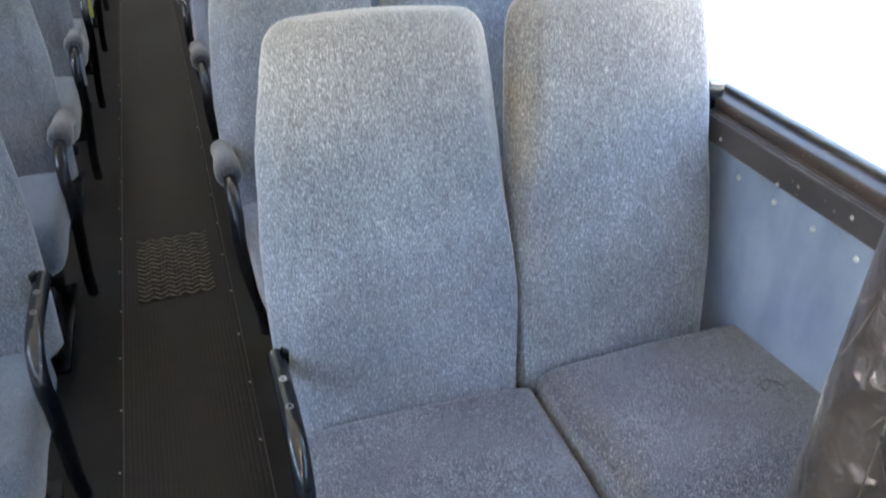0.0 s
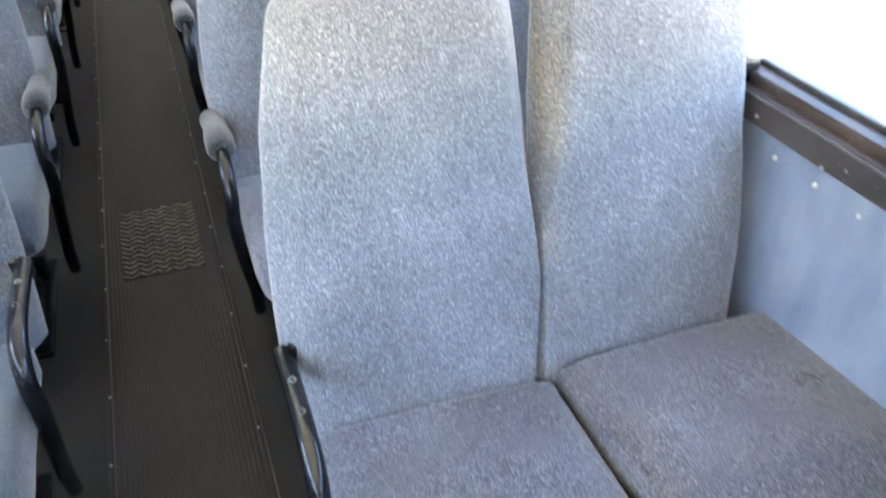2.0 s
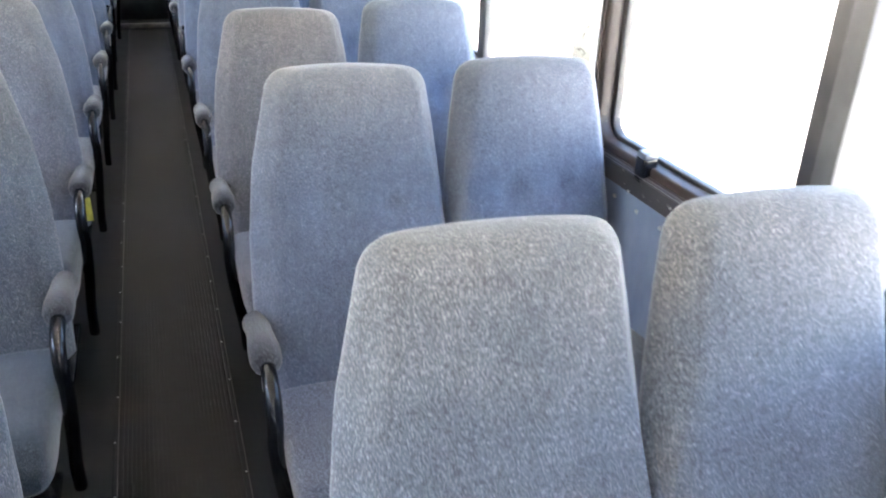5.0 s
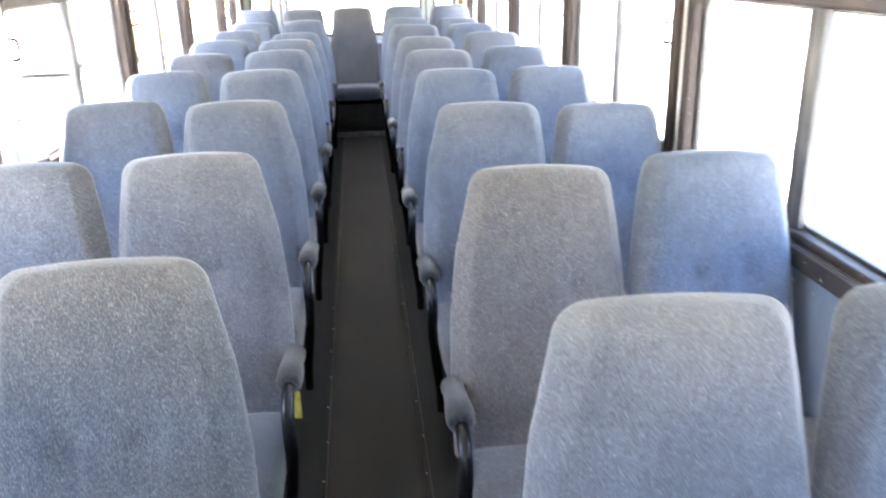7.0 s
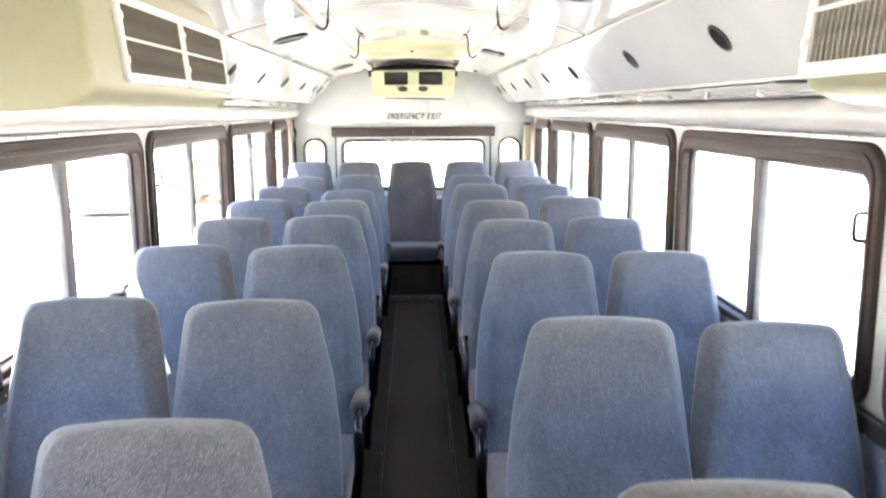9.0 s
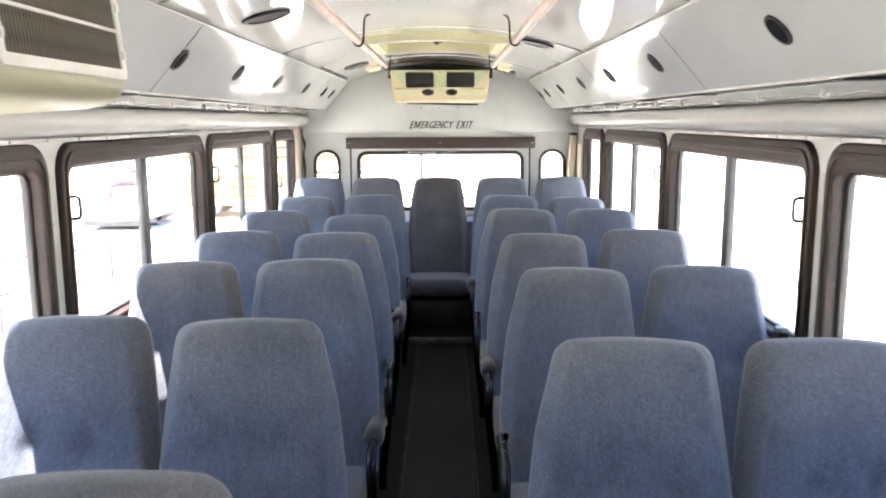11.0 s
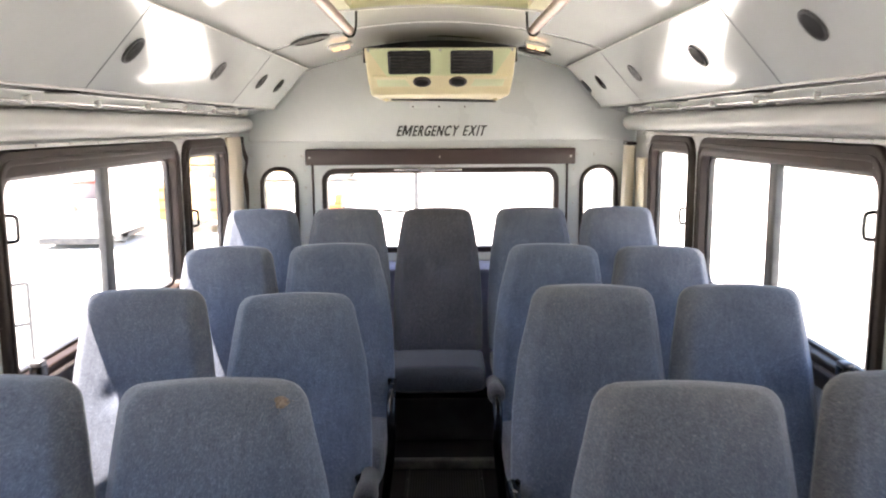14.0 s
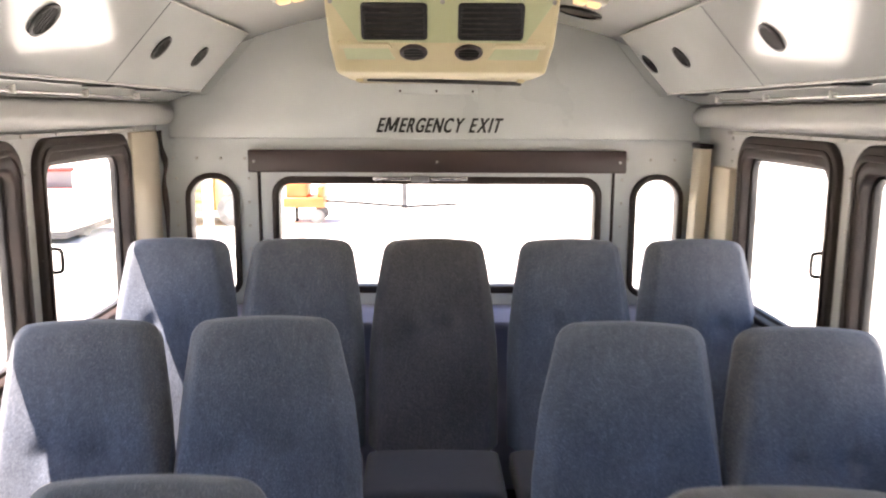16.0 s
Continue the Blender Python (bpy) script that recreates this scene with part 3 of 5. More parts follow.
def window(side, index, y0, y1, split):
    """A sliding bus window: frame ring, inner sash rings, centre mullion, panes, latch and pull."""
    w = empty("window_%d" % index, "dark bronze framed sliding bus window" if split else "narrow dark bronze framed bus window", "window", "side windows", "structure")
    a, b = y0 + 0.048, y1 - 0.048
    ring = [rounded(a, b, Z_LOW + 0.002, Z_TOP - 0.002, 0.088), rounded(a + 0.034, b - 0.034, Z_LOW + 0.040, Z_TOP - 0.066, 0.06)]
    part("window_frame", plate(ring, 0.060, to_yz(side * (INNER + 0.007)), bevel=0.007), FRAME_DARK, w)
    g0, g1, z0, z1 = a + 0.046, b - 0.046, Z_LOW + 0.048, Z_TOP - 0.076
    lip = [rounded(a + 0.012, b - 0.012, Z_LOW + 0.012, Z_TOP - 0.022, 0.072), rounded(a + 0.022, b - 0.022, Z_LOW + 0.024, Z_TOP - 0.036, 0.064)]
    part("gasket", plate(lip, 0.008, to_yz(side * (INNER - 0.026)), bevel=0.002), FRAME_DARK, w)
    inner = [rounded(a + 0.0335, b - 0.0335, Z_LOW + 0.0395, Z_TOP - 0.0655, 0.06), rounded(a + 0.052, b - 0.052, Z_LOW + 0.054, Z_TOP - 0.080, 0.045)]
    part("sash_frame", plate(inner, 0.024, to_yz(side * (INNER + 0.026)), bevel=0.003), SASH_DARK, w)
    if split:
        mid = (g0 + g1) / 2
        part("mullion", box(*sorted((side * (INNER - 0.006), side * (INNER + 0.021))), mid - 0.050, mid - 0.004, z0 - 0.004, z1 + 0.004, 0.003), SASH, w)
        part("mullion", box(*sorted((side * (INNER + 0.006), side * (INNER + 0.036))), mid - 0.002, mid + 0.044, z0 - 0.004, z1 + 0.004, 0.003), SASH_DARK, w)
        panes = [(g0, mid - 0.01, 0.016), (mid + 0.005, g1, 0.029)]
    else:
        panes = [(g0, g1, 0.022)]
    for p0, p1, d in panes:
        pane = part("pane", box(*sorted((side * (INNER + d), side * (INNER + d + 0.004))), p0, p1, z0, z1), GLASS, w, "clear glass")
        pane.visible_shadow = False
    for y in ((a + 0.13, b - 0.28) if side > 0 else (a + 0.13, b - 0.40)) if split else ():
        bm = box(*sorted((side * 1.122, side * 1.160)), y - 0.020, y + 0.020, Z_LOW + 0.006, Z_LOW + 0.070, 0.005)
        latch = part("latch", bm, TUBE, w, "small dark latch block")
        part("latch_cap", box(*sorted((side * 1.1195, side * 1.156)), y - 0.024, y + 0.012, Z_LOW + 0.068, Z_LOW + 0.084, 0.004), MULLION, latch, "worn grey cap")
    zh = 1.292 if split else 1.138
    yh = a + 0.036
    path = smooth_path([(side * 1.145, yh, zh - 0.036), (side * 1.122, yh, zh - 0.034), (side * 1.114, yh, zh - 0.022), (side * 1.114, yh, zh + 0.022), (side * 1.122, yh, zh + 0.034), (side * 1.145, yh, zh + 0.036)], 4)
    part("pull_handle", sweep(path, 0.0055, 8), TUBE, w)
    return w


for side, c0, c1, face in ((1, 4.110, 4.204, 1.116), (-1, 5.785, 5.915, 1.122)):
    cover = tagged(part("pillar_cover", box(*sorted((side * face, side * 1.164)), c0, c1, 0.845, 1.335, 0.004), PILLAR), "white painted pillar cover with scratches and chips", "pillar cover", kind="structure")
    part("upper_cover", box(*sorted((side * (face + 0.002), side * 1.164)), c0 + 0.001, c1 - 0.001, 1.3375, 1.502, 0.004), WALL_CREAM, cover, "plain cream upper piece")
    for k, (dy, z, ly, lz) in enumerate(((0.020, 1.222, 0.034, 0.011), (0.070, 1.130, 0.009, -0.004), (0.052, 1.105, 0.012, -0.020), (0.048, 1.068, 0.026, 0.004), (0.062, 1.060, 0.014, -0.008), (0.074, 1.025, 0.012, 0.010), (0.030, 1.065, 0.016, 0.002), (0.012, 1.175, 0.012, 0.003))):
        y = c1 - dy
        scratch = [(side * face, y - ly / 2, z - lz / 2), (side * face, y, z + 0.002), (side * face, y + ly / 2, z + lz / 2)]
        part("scratch", sweep(scratch, 0.0014, 5), BOARD, cover)
count = 0
for side in (1, -1):
    ys = PILLARS[side]
    for k, (a, b) in enumerate(zip(ys, ys[1:])):
        count += 1
        window(side, count, a, b, b - a > 1.2)

# ceiling shell and the ducts along its edges
outline = [(-1.225, 1.80), (-0.80, 1.86)] + CEIL + [(0.80, 1.86), (1.225, 1.80)]
HATCH = (-0.287, 0.317, 9.22, 9.82)
left_of = [p for p in outline if p[0] < HATCH[0] - 0.01] + [(HATCH[0], ceiling_height(HATCH[0]))]
right_of = [(HATCH[1], ceiling_height(HATCH[1]))] + [p for p in outline if p[0] > HATCH[1] + 0.01]
bm = bmesh.new()
for run, y0, y1 in ((outline, FRONT, HATCH[2]), (left_of, HATCH[2], HATCH[3]), (right_of, HATCH[2], HATCH[3]), (outline, HATCH[3], REAR + 0.06)):
    profile_run(run + [(x, z + 0.06) for x, z in reversed(run)], y0, y1, bm)
for y in (-1.0, 0.65, 2.3, 3.95, 5.6, 7.25, 8.92, 10.6):
    seam = [(x * 0.985, z - 0.0002) for x, z in CEIL]
    tagged(part("ceiling_seam", profile_run(seam + [(x, z - 0.0018) for x, z in reversed(seam)], y - 0.004, y + 0.004), FRAME_DARK, smooth=False), "thin dark joint across the ceiling", "seam", kind="structure")
    for dy in (-0.013, 0.013):
        lip = CEIL + [(x, z - 0.0025) for x, z in reversed(CEIL)]
        profile_run(lip, y + dy - 0.009, y + dy + 0.009, bm)
ceiling = tagged(part("ceiling", bm, CEILING), "glossy white curved bus ceiling with raised seams", "ceiling", kind="structure")


def louvre(name, m, parent=None, r=0.041):
    """A round black air outlet: a rim, a dish and slats; local z points out of the panel."""
    e = empty(name, "round black louvred air outlet in the duct", "air vent", "air outlets", at=m)
    part("rim", plate([circle(0, 0, r), circle(0, 0, r * 0.86)], 0.006, Matrix.Translation((0, 0, 0.0005)), bevel=0.0015), BLACK, e)
    part("dish", plate([circle(0, 0, r * 0.84)], 0.003, Matrix.Translation((0, 0, -0.0015))), BLACK, e)
    for i in range(-2, 3):
        h = math.sqrt(max((r * 0.82) ** 2 - (i * r * 0.3) ** 2, 1e-4))
        part("slat", box(-h, h, i * r * 0.3 - 0.002, i * r * 0.3 + 0.002, -0.001, 0.003), BLACK, e, smooth=False)
    return e


A, B = Vector((0.713, 1.873)), Vector((0.905, 1.655))
DUCTS = {1: (5.16, 11.50), -1: (6.72, 11.50)}
VENTS = {1: [6.0, 6.86, 7.93, 8.75, 9.52, 10.33, 11.035, 11.42], -1: [7.67, 8.42, 9.215, 10.05, 10.77, 11.165]}
SEAMS = [7.64, 9.12, 10.59]
first_vent = None
for side in (1, -1):
    y0, y1 = DUCTS[side]
    cuts = [y0] + [s for s in SEAMS if s > y0 + 0.2] + [y1]
    for a, b in zip(cuts, cuts[1:]):
        prof = [(A.x, A.y), (B.x, B.y), (1.155, 1.662), (1.155, 1.674), (B.x + 0.006, 1.667), (A.x + 0.012, A.y + 0.004)]
        bm = profile_run([(side * x, z) for x, z in prof], a + 0.0025, b - 0.0025)
        tagged(part("air_duct", bm, DUCT, smooth=False), "glossy grey-white overhead air duct panel", "air duct", "overhead ducts", "structure")
        if b != y1:
            back = [(A.x - 0.0006, A.y - 0.0006), (B.x - 0.0006, B.y - 0.0006), (1.15, 1.661), (1.15, 1.672), (B.x + 0.008, 1.668), (A.x + 0.012, A.y + 0.003)]
            tagged(part("duct_seam", profile_run([(side * x, z) for x, z in back], b - 0.0024, b + 0.0024), SASH, smooth=False), "thin dark joint between duct panels", "seam", kind="structure")
        if b == y1:
            end = [(side * A.x, A.y), (side * B.x, B.y), (side * 1.155, 1.662), (side * 1.155, 1.83), (side * 0.80, 1.85)]
            tagged(part("duct_end_cap", plate([[(x, z) for x, z in end]], 0.006, to_xz(b + 0.002)), DUCT, smooth=False), "pale end cap of the overhead duct", "duct end", kind="structure")
    tagged(part("duct_trim", sweep([(side * A.x, y0, A.y - 0.002), (side * A.x, 8.0, A.y - 0.002), (side * A.x, y1, A.y - 0.002)], 0.0035, 8), TRIM), "pale bead along the duct's upper edge", "trim", kind="structure")
    tagged(part("duct_trim", sweep([(side * B.x, y0, B.y), (side * B.x, 8.0, B.y), (side * B.x, y1, B.y)], 0.004, 8), TRIM), "pale bead along the duct's lower edge", "trim", kind="structure")
    mid = (A + B) / 2
    slope = Vector((A.x - B.x, 0, A.y - B.y)).normalized()
    out = Vector((-(A.y - B.y), 0, A.x - B.x)).normalized() * (-1 if -(A.y - B.y) > 0 else 1)
    for y in VENTS[side]:
        u = Vector((side * slope.x, 0, slope.z))
        w = Vector((side * -abs(out.x), 0, -abs(out.z)))
        v = w.cross(u)
        m = Matrix((u, v, w)).transposed().to_4x4()
        m.translation = Vector((side * mid.x, y, mid.y)) + w * 0.003
        if first_vent is None:
            first_vent = louvre("air_vent", m)
        else:
            copy_thing(first_vent, m)
    for y in [v - 0.12 for v in VENTS[side]]:
        copy_thing(first_vent, Matrix.Translation((side * 0.950, y, 1.6475)) @ pose(0, 0, 0, 180, 0, 90))
    tagged(part("cornice_pipe", sweep([(side * 1.03, y0, 1.627), (side * 1.03, 8.0, 1.627), (side * 1.03, 11.3, 1.627)], 0.005, 8), CHROME), "thin bright conduit under the duct", "conduit", kind="structure")
    pipe = bpy.data.objects[[o.name for o in bpy.data.objects if o.name.startswith("cornice_pipe")][-1]]
    clip = mesh_of("clip", box(-0.010, 0.010, -0.006, 0.006, -0.009, 0.016, 0.002), TRIM)
    k = y0 + 0.25
    while k < 11.3:
        c = new("clip", clip)
        c.parent, c.location = pipe, (side * 1.03, k, 1.627)
        k += 0.42

# rear wall with the emergency window and two small lights
top = [(x, z) for x, z in CEIL]
loops = [[(-1.225, -0.08), (1.225, -0.08), (1.225, 1.80), (0.80, 1.858)] + top[::-1] + [(-0.80, 1.858), (-1.225, 1.80)],
         rounded(-0.68, 0.705, 0.815, 1.305, 0.075), rounded(-1.045, -0.832, 0.80, 1.318, 0.10), rounded(0.842, 1.055, 0.80, 1.318, 0.10)]
tagged(part("wall_rear", plate(loops, 0.05, to_xz(REAR + 0.03)), REAR_WALL, smooth=False), "pale grey painted rear wall of the bus", "wall", kind="structure")
upper = [(-1.10, 1.474), (1.11, 1.474), (1.11, 1.64), (0.93, 1.645)] + [(x, z - 0.004) for x, z in top[::-1]] + [(-0.93, 1.645), (-1.10, 1.64)]
tagged(part("rear_header_panel", plate([upper], 0.022, to_xz(REAR - 0.008), bevel=0.006), REAR_WALL), "bowed pale header panel over the rear window", "wall panel", kind="structure")
door = tagged(part("door_1", plate([[(-0.735, 0.02), (0.755, 0.02), (0.755, 1.335), (-0.735, 1.335)], rounded(-0.68, 0.705, 0.815, 1.305, 0.075)], 0.014, to_xz(REAR - 0.004), bevel=0.003), REAR_WALL), "pale grey emergency door with a wide window", "door", kind="structure")
for x in (-0.738, 0.758):
    part("hinge_strip", box(x - 0.006, x + 0.006, REAR - 0.018, REAR + 0.0, 0.05, 1.335, 0.002), FRAME_DARK, door)
rearwin = empty("window_90", "wide rear emergency window with rounded dark gasket", "window", "", "structure")
part("window_frame", plate([rounded(-0.682, 0.707, 0.813, 1.307, 0.077), rounded(-0.662, 0.687, 0.835, 1.285, 0.06)], 0.07, to_xz(REAR + 0.018), bevel=0.005), FRAME_DARK, rearwin)
pane = part("pane", box(-0.664, 0.689, REAR + 0.03, REAR + 0.034, 0.833, 1.287), GLASS, rearwin)
pane.visible_shadow = False
part("release_bar", box(-0.26, 0.14, REAR - 0.030, REAR - 0.008, 1.296, 1.312, 0.004), CHROME, rearwin, "thin bright release bar")
part("release_bar", box(-0.10, -0.02, REAR - 0.036, REAR - 0.010, 1.290, 1.316, 0.004), MULLION, rearwin)
for i, (a, b) in enumerate(((-1.047, -0.830), (0.840, 1.057))):
    w = empty("window_%d" % (91 + i), "small arched rear light with dark gasket", "window", "", "structure")
    part("window_frame", plate([rounded(a, b, 0.798, 1.32, 0.102, r_low=0.06), rounded(a + 0.016, b - 0.016, 0.814, 1.304, 0.088, r_low=0.045)], 0.07, to_xz(REAR + 0.016), bevel=0.004), FRAME_DARK, w)
    pane = part("pane", box(a + 0.014, b - 0.014, REAR + 0.03, REAR + 0.034, 0.812, 1.306), GLASS, w)
    pane.visible_shadow = False
bm = box(-0.77, 0.797, REAR - 0.075, REAR - 0.012, 1.333, 1.424, 0.005)
valance = tagged(part("valance_board", bm, BOARD), "dark brown valance board above the rear window", "valance")
for x in (-0.745, 0.01, 0.77):
    part("screw", plate([circle(0, 0, 0.006, n=10)], 0.004, to_xz(REAR - 0.077) @ Matrix.Translation((x, 1.378, 0))), WORN_METAL, valance)
shelf = tagged(part("rear_shelf", box(-1.14, 1.14, 11.42, REAR - 0.012, 0.735, 0.76, 0.006), SHELF), "mauve-grey shelf behind the back seats", "shelf", kind="structure")
part("shelf_support", box(-1.14, 1.14, 11.46, 11.48, 0.0, 0.735), SHELF, shelf)
# rivets on the rear wall
bm = bmesh.new()
bmesh.ops.create_uvsphere(bm, u_segments=8, v_segments=5, radius=0.006)
RIVET = mesh_of("rivet", bm, TRIM)
for x in [-1.10, -1.0, -0.9, -0.8, 0.82, 0.92, 1.02, 1.10]:
    r = new("rivet", RIVET)
    r.parent, r.location = bpy.data.objects["wall_rear"], (x, REAR + 0.004, 1.385)
for z in [0.9, 1.0, 1.1, 1.2, 1.3]:
    for x in (-0.785, -1.09, 0.80, 1.09):
        r = new("rivet", RIVET)
        r.parent, r.location = bpy.data.objects["wall_rear"], (x, REAR + 0.004, z)
for side in (1, -1):
    for i in range(14):
        r = new("rivet", RIVET)
        r.parent, r.location = bpy.data.objects["wall_right" if side > 0 else "wall_left"], (side * (INNER - 0.001), 11.475 if side > 0 else 11.515, 0.90 + i * 0.045)
    for y in PILLARS[side][2:9]:
        for z in (0.95, 1.1, 1.25, 1.40):
            r = new("rivet", RIVET)
            r.parent, r.location = bpy.data.objects["wall_right" if side > 0 else "wall_left"], (side * (INNER - 0.001), y, z)
bm = box(-0.025, 0.025, -0.05, 0.05, 0.0, 0.665, 0.008)
bm.transform(pose(1.088, 11.655, 0.775, 0, 1.6, 0))
cover = tagged(part("corner_cover", bm, SUNLIT_CREAM), "cream boxed conduit cover leaning in the rear corner", "conduit cover")
bm = box(-0.029, 0.029, -0.054, 0.054, 0.664, 0.684, 0.006)
bm.transform(pose(1.088, 11.655, 0.775, 0, 1.6, 0))
part("cover_cap", bm, BOARD, cover, "dark cap")
tagged(part("corner_panel", box(1.132, 1.164, 11.412, 11.60, 0.78, 1.372, 0.006), SUNLIT_CREAM), "plain cream panel beside the last window", "wall panel", kind="structure")
tagged(part("corner_panel", box(-1.164, -1.146, 11.418, 11.715, 0.78, 1.500, 0.006), SUNLIT_CREAM), "plain cream panel beside the last window", "wall panel", kind="structure")
strap = smooth_path([(-1.118, 11.70, 0.765), (-1.124, 11.70, 0.95), (-1.120, 11.695, 1.15), (-1.128, 11.70, 1.28), (-1.116, 11.695, 1.36), (-1.130, 11.70, 1.42), (-1.138, 11.70, 1.50)], 5)
tagged(part("corner_strap", sweep(strap, lambda t: 0.010 + 0.003 * math.sin(t * 19), 10), BOARD), "dark ragged strap down the rear corner", "strap")

# lettering on the header panel
bm, pen = bmesh.new(), 0.0
for ch in "EMERGENCY EXIT":
    if ch == " ":
        pen += 0.030
        continue
    if ch == "M":
        cap, wide, bar = 0.0612, 0.060, 0.0125
        strokes = [[(0, 0), (bar, 0), (bar, cap), (0, cap)], [(wide - bar, 0), (wide, 0), (wide, cap), (wide - bar, cap)],
                   [(0.002, cap), (bar + 0.002, cap), (wide / 2 + 0.006, 0.006), (wide / 2 - 0.006, 0.006)], [(wide - bar - 0.002, cap), (wide - 0.002, cap), (wide / 2 + 0.006, 0.006), (wide / 2 - 0.006, 0.006)]]
        for i, q in enumerate(strokes):
            low, high = ([bm.verts.new((pen + u + 0.36 * v, v, w + 0.0003 * i)) for u, v in q] for w in (-0.0015, 0.0015))
            bm.faces.new(high)
            for k in range(4):
                bm.faces.new((low[k], low[(k + 1) % 4], high[(k + 1) % 4], high[k]))
        pen += wide + 0.0125
        continue
    tx = bpy.data.curves.new("lettering", "FONT")
    tx.body, tx.size, tx.extrude, tx.offset = ch, 0.084, 0.0015, 0.0012
    tmp = new("tmp", tx)
    glyph = bpy.data.meshes.new_from_object(tmp.evaluated_get(bpy.context.evaluated_depsgraph_get()))
    bpy.data.objects.remove(tmp)
    x0, x1 = min(v.co.x for v in glyph.vertices), max(v.co.x for v in glyph.vertices)
    squeeze = 0.72
    glyph.transform(Matrix(((squeeze, 0.36, 0, pen - x0 * squeeze), (0, 1, 0, 0), (0, 0, 1, 0), (0, 0, 0, 1))))
    pen += (x1 - x0) * squeeze + (0.0075 if ch == "R" else 0.0115)
    for k in range(3):
        bm.from_mesh(glyph)
        glyph.transform(Matrix.Translation((0.0019, 0, 0.0003)))
    bpy.data.meshes.remove(glyph)
bm.transform(pose(0.022, REAR - 0.0205, 1.498, 90, 0, 0) @ Matrix.Diagonal((0.52 / pen, 1.0, 1, 1)) @ Matrix.Translation((-pen / 2 - 0.006, 0, 0)))
tagged(part("exit_lettering", bm, LETTER, smooth=False), "black slanted capitals reading emergency exit", "lettering")

# front bulkhead, out of view behind the camera; closed, without windscreen, to dim the front seats
tagged(part("wall_front", plate([[(-1.225, -0.08), (1.225, -0.08), (1.225, 1.80), (0.8, 1.858)] + top[::-1] + [(-0.8, 1.858), (-1.225, 1.80)]], 0.05, to_xz(FRONT - 0.03)), WALL_CREAM, smooth=False),
       "unseen closed front wall that keeps light off the front seats", "wall", kind="structure")

# ---- aisle runner, trims, tread plate, step
runner = tagged(part("aisle_runner", box(-0.136, 0.178, FRONT + 0.05, 10.48, -0.006, 0.0, 0.001), RUNNER), "worn dark brown ribbed rubber aisle runner", "runner", kind="structure")
RIB = mesh_of("rib", box(0, 0.005, FRONT + 0.06, 10.47, -0.001, 0.0022), RUNNER, False)
for i in range(27):
    r = new("rib", RIB)
    r.parent, r.location.x = runner, -0.127 + 0.0112 * i
bm = bmesh.new()
bmesh.ops.create_uvsphere(bm, u_segments=8, v_segments=5, radius=0.0055)
me_dark = mesh_of("screw", bm, MULLION)
for x in (-0.1435, 0.1855):
    t = tagged(part("runner_edge", box(x - 0.0065, x + 0.0065, FRONT + 0.05, 10.48, -0.004, 0.003, 0.0015), BLACK_RUBBER), "black edging strip of the runner", "trim", kind="structure")
    part("worn_lip", box(x + 0.0052, x + 0.0082, FRONT + 0.05, 10.48, 0.0, 0.0035, 0.001), WORN_LIP, t)
    for i in range(48):
        r = new("screw", me_dark)
        r.parent, r.location, r.scale = t, (x + 0.003 * math.sin(i * 3.1), -0.207 + i * 0.225 + 0.004 * math.sin(i * 1.7), 0.003), (0.6, 0.6, 0.4)
hatch = tagged(part("tread_plate", box(-0.09, 0.143, 3.19, 3.575, 0.0022, 0.005, 0.001), PLATE), "worn steel tread plate set in the aisle", "floor plate")
bm = bmesh.new()
for i in range(10):
    for j in range(15):
        m = Matrix.Translation((-0.078 + 0.0232 * i, 3.203 + 0.0255 * j, 0.0055)) @ Matrix.Rotation(radians(40 if (i % 2) else -40), 4, "Z") @ Matrix.Diagonal((0.028, 0.0048, 0.003, 1))
        bmesh.ops.create_cube(bm, size=1.0, matrix=m)
part("tread_lug", bm, LUG, hatch, smooth=False)["kind"] = "stuff"
step = tagged(part("rear_step", box(-1.14, 1.14, 10.50, 11.46, -0.006, 0.035, 0.004), BLACK_RUBBER), "low black rubber step before the back seats", "step", kind="structure")
part("nosing", box(-0.235, 0.255, 10.475, 10.515, 0.0, 0.042, 0.004), NOSING, step, "worn bright metal nosing")

# ---- seats
TOP_Z = 1.074


WELTS = (0, 26)


def section(half, thick, n, low=0.79, high=0.79):
    """One level of a seat back: a flat front between slanted side gussets, corners slightly rounded."""
    c = [(half * high, -thick), (half, thick * 0.35), (half * 0.95, thick), (-half * 0.95, thick), (-half, thick * 0.35), (-half * low, -thick)]
    share = [5, 2, 12, 2, 5, 34]
    pts = []
    for i in range(6):
        for k in range(share[i]):
            t = k / share[i]
            pts.append((c[i][0] + (c[(i + 1) % 6][0] - c[i][0]) * t, c[i][1] + (c[(i + 1) % 6][1] - c[i][1]) * t))
    for _ in range(2):
        pts = [tuple(0.2 * pts[k - 1][q] + 0.6 * pts[k][q] + 0.2 * pts[(k + 1) % n][q] for q in (0, 1)) for k in range(n)]
    for k in WELTS:
        pts[k] = (pts[k][0] * (1 + 0.001 / half), pts[k][1] - 0.0015)
    return pts


